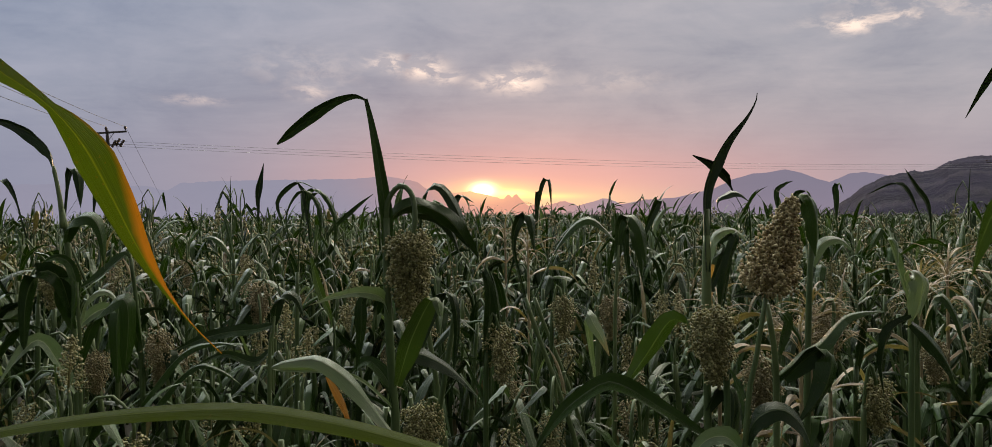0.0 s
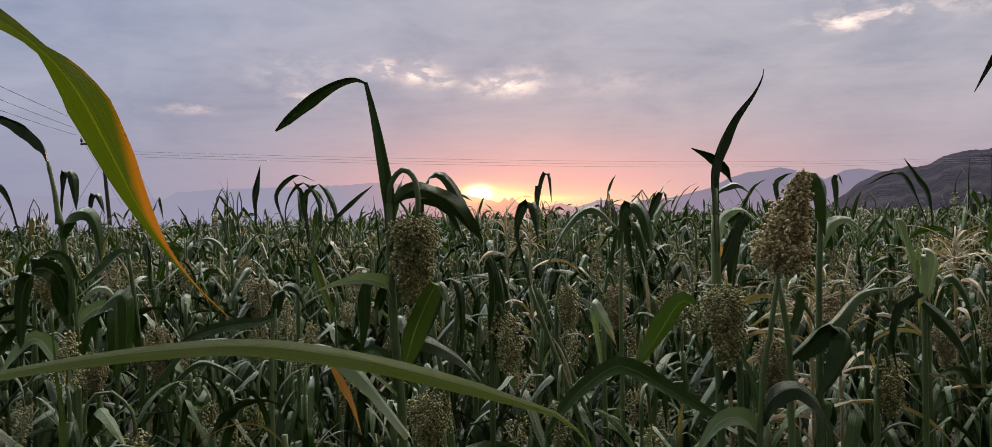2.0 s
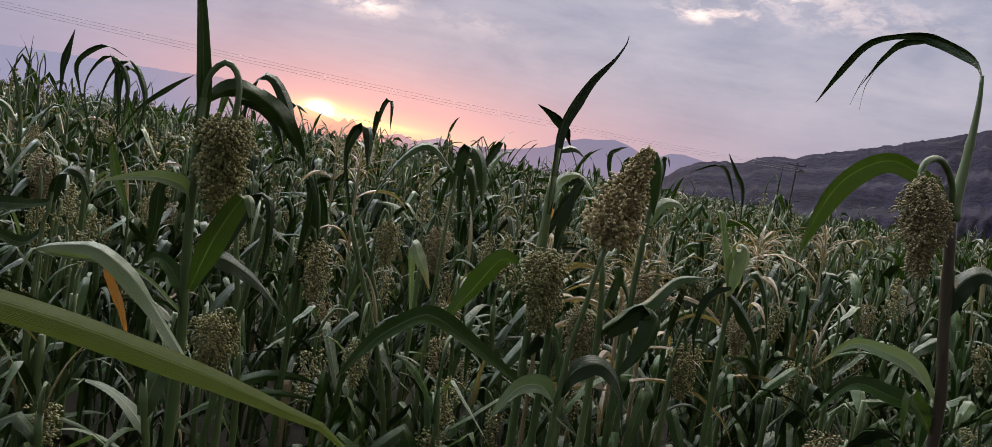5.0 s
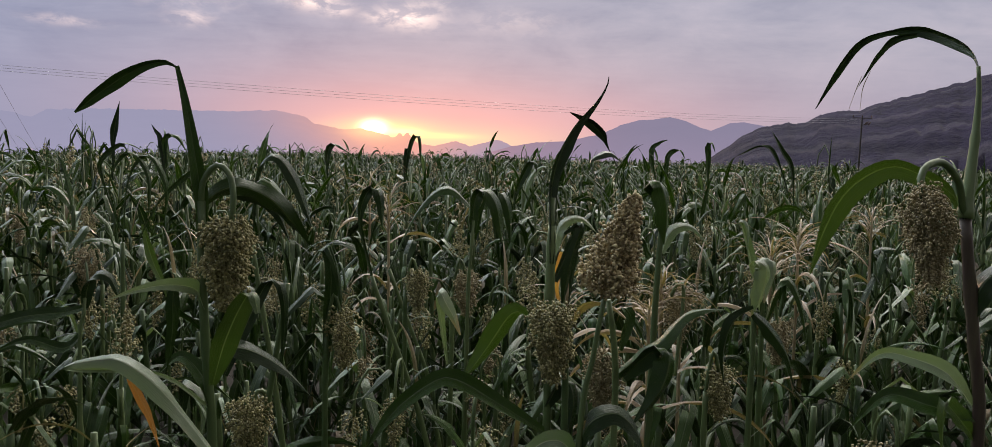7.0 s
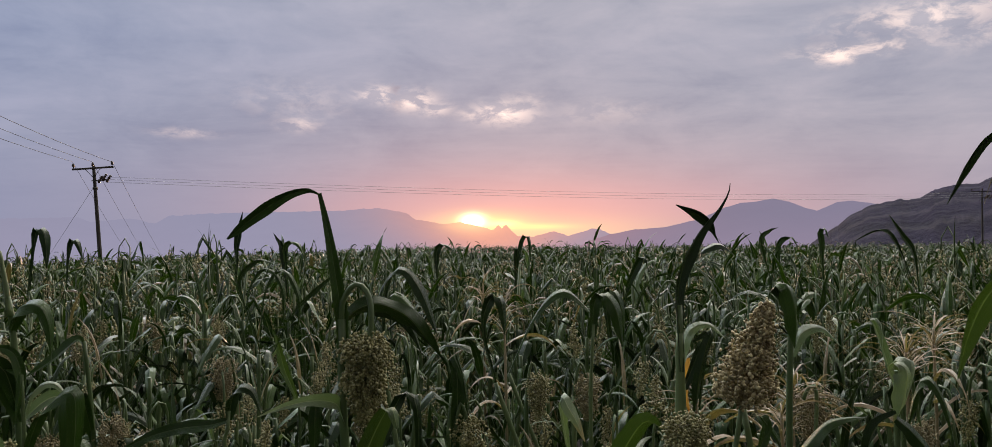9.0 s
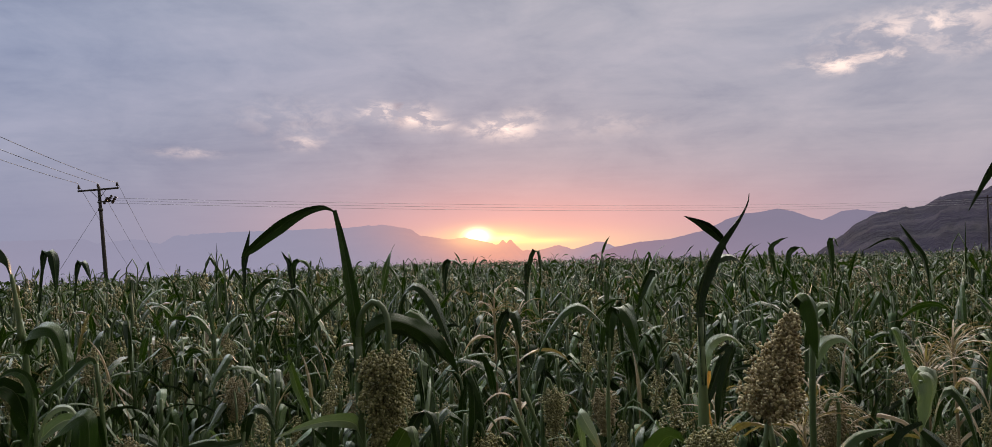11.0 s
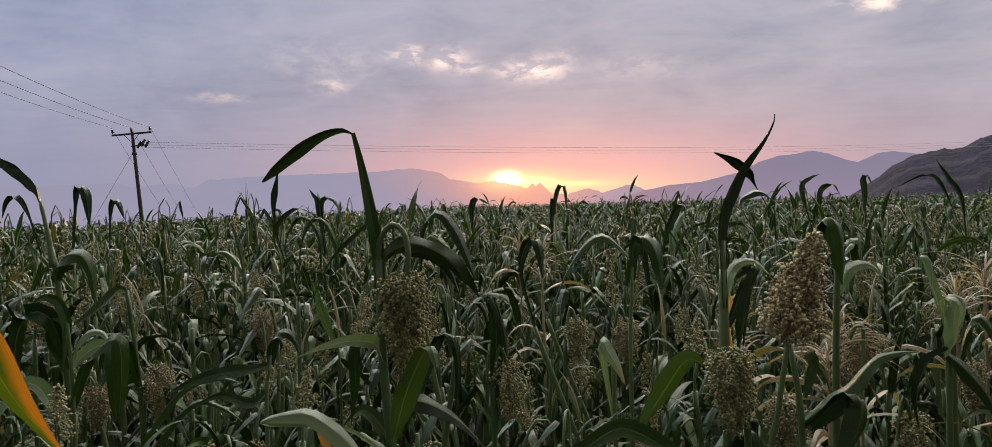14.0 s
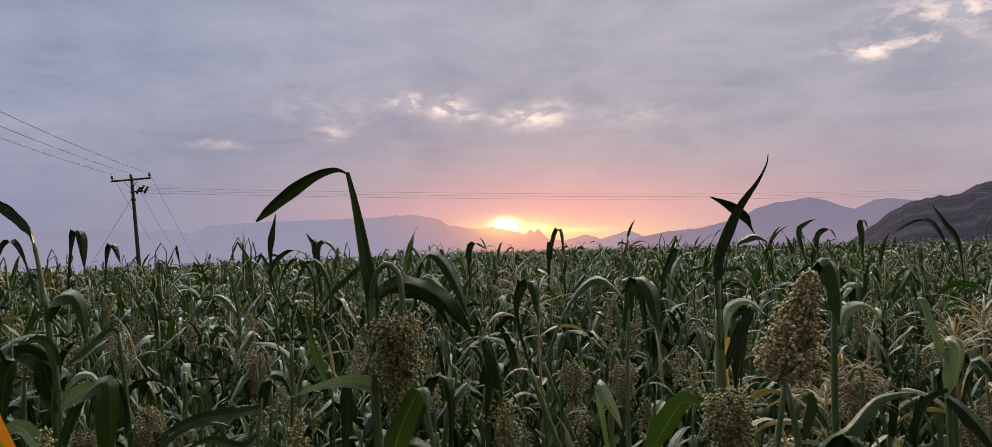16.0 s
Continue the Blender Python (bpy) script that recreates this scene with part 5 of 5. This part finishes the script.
def plant_parts(rng, head_kind, fine=1):
    """The parts of one random plant: name, geometry, material key."""
    parts = []
    h = rng.uniform(1.02, 1.22)
    lean = rng.uniform(-0.09, 0.09), rng.uniform(-0.09, 0.09)
    n = {1: 16, 2: 5, 3: 3, 4: 3}[fine]
    line = smooth_line([(0, 0, -0.03), (lean[0] * 0.3, lean[1] * 0.3, h * 0.5), (lean[0], lean[1], h)], n)
    parts.append(("stalk", tube_geo(line, stalk_radii(line, 0.0125, 0.0095) if fine == 1 else [0.0115] * (n - 1) + [0.009], {1: 7, 2: 4, 3: 3, 4: 3}[fine]), "stem"))
    count = {1: rng.choice((10, 11, 12)), 2: 9, 3: 6, 4: 4}[fine]
    plane = rng.uniform(0, 6.28)
    for i in range(count):
        f = (i + 0.5) / count
        if fine >= 3:
            f = 0.5 + 0.5 * f
        z = h * (0.22 + 0.78 * f)
        origin = line[0] * (1 - z / h) + line[-1] * (z / h)
        heading = plane + (math.pi if i % 2 else 0) + rng.gauss(0, 0.5)
        top = i >= count - 2
        habit = rng.choice(("upright", "snapped", "bowed", "snapped", "bowed", "snapped") if top else ("snapped", "snapped", "bowed"))
        length = rng.uniform(0.26, 0.46) if top else rng.uniform(0.36, 0.66)
        curve = leaf_line(rng, habit, origin, heading, length, {1: 14, 2: 9, 3: 6, 4: 4}[fine])
        width = rng.choice((rng.uniform(0.010, 0.024), rng.uniform(0.024, 0.05), rng.uniform(0.034, 0.058))) * (1.0 if fine < 3 else 1.3)
        across = (-math.sin(heading), math.cos(heading), 0)
        geo = blade_geo(curve, width, across, rng.uniform(0.05, 0.28), rng.gauss(0, 75), {1: 4, 2: 2, 3: 1, 4: 1}[fine], 0.09, BLADE, rng.randrange(9999))
        kind = "dry" if (i < 3 and rng.random() < 0.12) or rng.random() < 0.03 else "pale" if rng.random() < {1: 0.07, 2: 0.06, 3: 0.05, 4: 0.0}[fine] else "leaf"
        parts.append(("leaf", geo, kind))
    tip = line[-1]
    if fine == 4:
        return parts
    if head_kind == "hooked":
        q = rng.uniform(0, 6.28)
        o = np.array((math.cos(q), math.sin(q), 0))
        up = rng.uniform(0.08, 0.17)
        w = rng.uniform(0.035, 0.06)
        arc = [tip - np.array((0, 0, 0.12)), tip + np.array((0, 0, up * 0.6)), tip + np.array((0, 0, up)) + o * w, tip + np.array((0, 0, up * 0.45)) + o * 2 * w, tip + np.array((0, 0, -0.02)) + o * 2.1 * w]
        parts.append(("neck", tube_geo(smooth_line(arc, {1: 12, 2: 6, 3: 4}[fine]), [0.0055] * {1: 12, 2: 6, 3: 4}[fine], {1: 6, 2: 3, 3: 3}[fine]), "stem"))
        base, end = arc[-1], arc[-1] + np.array((0, 0, -rng.uniform(0.14, 0.2))) + o * 0.02
    elif head_kind == "upright":
        up = rng.uniform(0.1, 0.2)
        arc = [tip - np.array((0, 0, 0.1)), tip + np.array((0.005, 0, up * 0.5)), tip + np.array((0.01, 0.01, up))]
        parts.append(("neck", tube_geo(smooth_line(arc, 5), [0.0055] * 5, {1: 6, 2: 3, 3: 3}[fine]), "stem"))
        base, end = arc[-1], arc[-1] + np.array((rng.uniform(-0.03, 0.03), rng.uniform(-0.03, 0.03), rng.uniform(0.14, 0.19)))
    else:
        base = None
    if base is not None:
        if fine == 1:
            geo = head_geo(base, end, rng.uniform(0.085, 0.125), 340, 0.0045, rng.randrange(9999))
        elif fine == 2:
            geo = head_geo(base, end, rng.uniform(0.08, 0.11), 36, 0.010, rng.randrange(9999), per=4)
        else:
            geo = head_geo(base, end, 0.085, 14, 0.018, rng.randrange(9999), per=2)
        parts.append(("seed_head", geo, rng.choice(("green", "green", "green", "brown"))))
    return parts


MATS = {"stem": STEM, "leaf": LEAF, "dry": LEAF_DRY, "pale": LEAF_PALE, "green": GRAIN_GREEN, "brown": GRAIN_BROWN, "tan": GRAIN_TAN}
HEAD_WORDS = {"hooked": "green sorghum plant with a nodding seed head", "upright": "green sorghum plant with an upright seed head", "none": "leafy green sorghum plant without a seed head"}


def wedge(x, y):
    return -42 < math.degrees(math.atan2(x, y)) < 54


def tallness(d, rng):
    """The first rows are shorter; some plants reach above the rest."""
    s = min(1, max(0, (d - 2.3) / 3.2))
    k = 0.79 + 0.34 * s * s * (3 - 2 * s)
    return k * rng.uniform(0.86, 1.05) * (rng.uniform(1.05, 1.2) if rng.random() < 0.2 * s else 1.0)


def near_field():
    rng = random.Random(11)
    spots = []
    step = 0.26
    for i in range(-37, 38):
        for j in range(0, 33):
            x = i * step + rng.uniform(-0.13, 0.13)
            y = 2.3 + j * step * 0.95 + rng.uniform(-0.13, 0.13)
            d = math.hypot(x, y)
            if not wedge(x, y) or d > 6.6 or d < 2.25 or (d < 2.7 and abs(x) < 0.12):
                continue
            spots.append((d, x, y))
    spots.sort()
    made = []
    kinds = ["hooked", "none", "hooked", "none", "hooked", "none", "upright", "none", "hooked", "none", "none", "hooked", "none", "hooked", "none"]
    for n, (d, x, y) in enumerate(spots[:330]):
        kind = n % len(kinds)
        k = tallness(d, rng)
        k = min(k, 0.84 + 0.075 * (d - 2.3))
        if kinds[kind] == "upright":
            k = min(k, 0.9)
        m = pose(x, y, ground_z(x, y), 0, 0, rng.uniform(0, 360)) @ Matrix.Diagonal((1, 1, 1, 1))
        if len(made) < len(kinds):
            root = new("sorghum_plant")
            tagged(root, HEAD_WORDS[kinds[kind]], "sorghum plant", "sorghum plants")
            prng = random.Random(100 + kind)
            for name, geo, mat in plant_parts(prng, kinds[kind], 1):
                part(name, geo, MATS[mat], root)
            root.scale = (1.0, 1.0, k)
            root.location, root.rotation_euler = m.translation, m.to_euler()
            made.append(root)
        else:
            src = made[kind]
            ob = copy_thing(src, m)
            ob.scale = (k ** 0.5, k ** 0.5, k)
    return spots[330:]


def field_mesh(name, label, spots, fine, seeds, rng):
    """A joined stretch of the crop, from a handful of random plants set out over the ground."""
    protos = []
    for s in range(seeds):
        prng = random.Random(500 + s + 40 * fine)
        kind = ("hooked", "none", "none", "hooked")[s % 4] if fine == 2 else ("none", "hooked", "none")[s % 3]
        V, F, U, M = [], [], [], []
        keys = {"stem": 1, "leaf": 0, "dry": 2, "pale": 3, "green": 4, "brown": 5, "tan": 6}
        for _, geo, mat in plant_parts(prng, kind, fine):
            k = len(V)
            V += [tuple(q) for q in geo[0]]
            U += list(geo[2])
            F += [tuple(k + q for q in f) for f in geo[1]]
            M += [keys[mat]] * len(geo[1])
        loops = np.array([q for f in F for q in f], dtype=np.int32)
        sizes = np.array([len(f) for f in F], dtype=np.int32)
        protos.append((np.array(V, dtype=np.float32), np.array(U, dtype=np.float32), loops, sizes, np.array(M, dtype=np.int32)))
    VV, LL, SS, UU, MM = [], [], [], [], []
    base = 0
    for x, y, k in spots:
        V, U, loops, sizes, M = protos[rng.randrange(seeds)]
        q = rng.uniform(0, 6.283)
        c, s = math.cos(q) * k ** 0.5, math.sin(q) * k ** 0.5
        W = np.empty_like(V)
        W[:, 0], W[:, 1], W[:, 2] = V[:, 0] * c - V[:, 1] * s + x, V[:, 0] * s + V[:, 1] * c + y, V[:, 2] * k + ground_z(x, y)
        VV.append(W)
        LL.append(loops + base)
        SS.append(sizes)
        UU.append(U[loops])
        MM.append(M)
        base += len(V)
    V, L, S, U, M = (np.concatenate(q) for q in (VV, LL, SS, UU, MM))
    me = bpy.data.meshes.new(name)
    me.vertices.add(len(V))
    me.vertices.foreach_set("co", V.ravel())
    me.loops.add(len(L))
    me.loops.foreach_set("vertex_index", L)
    me.polygons.add(len(S))
    me.polygons.foreach_set("loop_start", np.concatenate([[0], np.cumsum(S)[:-1]]).astype(np.int32))
    for m in (LEAF_FIELD, STEM_FIELD, LEAF_DRY, LEAF_PALE, GRAIN_GREEN, GRAIN_BROWN, GRAIN_TAN):
        me.materials.append(m)
    me.polygons.foreach_set("material_index", M)
    me.polygons.foreach_set("use_smooth", np.isin(M, (1, 4, 5, 6)))
    layer = me.uv_layers.new(name="uv")
    layer.data.foreach_set("uv", U.ravel())
    me.update(calc_edges=True)
    me.validate()
    ob = new(name, me)
    return tagged(ob, label, "sorghum crop", kind="stuff")


def far_field(rest):
    rng = random.Random(23)
    a = [(x, y, tallness(d, rng)) for d, x, y in rest]

    def scatter(r0, r1, density):
        out = []
        n = int(density * 0.5 * radians(98) * (r1 * r1 - r0 * r0))
        for _ in range(n):
            r = math.sqrt(rng.uniform(r0 * r0, r1 * r1))
            q = radians(rng.uniform(-43, 55))
            x, y = r * math.sin(q), r * math.cos(q)
            out.append((x, y, tallness(9, rng) * (1 + 0.05 * noise.noise((x * 0.15, y * 0.15, 0)))))
        return out
    field_mesh("sorghum_crop", "dense green sorghum crop in the middle of the field", a + scatter(6.6, 14, 11.0), 2, 12, rng)
    field_mesh("sorghum_crop", "green sorghum crop farther out in the field", scatter(14, 36, 5.0), 3, 14, rng)
    # crop added behind and around the path, out of view, to block low light
    around = []
    for _ in range(1500):
        r, q = math.sqrt(rng.uniform(1.7 ** 2, 14 ** 2)), radians(rng.uniform(55, 317))
        x, y = r * math.sin(q), r * math.cos(q)
        if y < -0.5 or abs(x) > 1.6:
            around.append((x, y, tallness(7, rng)))
    # unseen crop added on both sides of the path to keep side light out
    beside = []
    for _ in range(900):
        r, q = math.sqrt(rng.uniform(2.0 ** 2, 6.6 ** 2)), radians(rng.choice((rng.uniform(-125, -43.5), rng.uniform(56, 125))))
        beside.append((r * math.sin(q), r * math.cos(q), tallness(max(r, 3.6), rng)))
    field_mesh("sorghum_crop", "dense green sorghum crop added out of view to block side light", beside, 3, 10, rng)
    # low plants close by, under the lens, added to shade the front rows
    for _ in range(260):
        r, q = math.sqrt(rng.uniform(0.5 ** 2, 2.2 ** 2)), radians(rng.uniform(-95, 90))
        around.append((r * math.sin(q), r * math.cos(q), max(0.3, (1.28 - 0.36 * r) / 1.62)))
    field_mesh("sorghum_crop", "sorghum crop added round the narrow footpath for shade, mostly out of view", around, 4, 8, rng)
    field_mesh("sorghum_crop", "far sorghum crop up to the edge of the field", scatter(36, 130, 0.6), 4, 10, rng)


far_field(near_field())
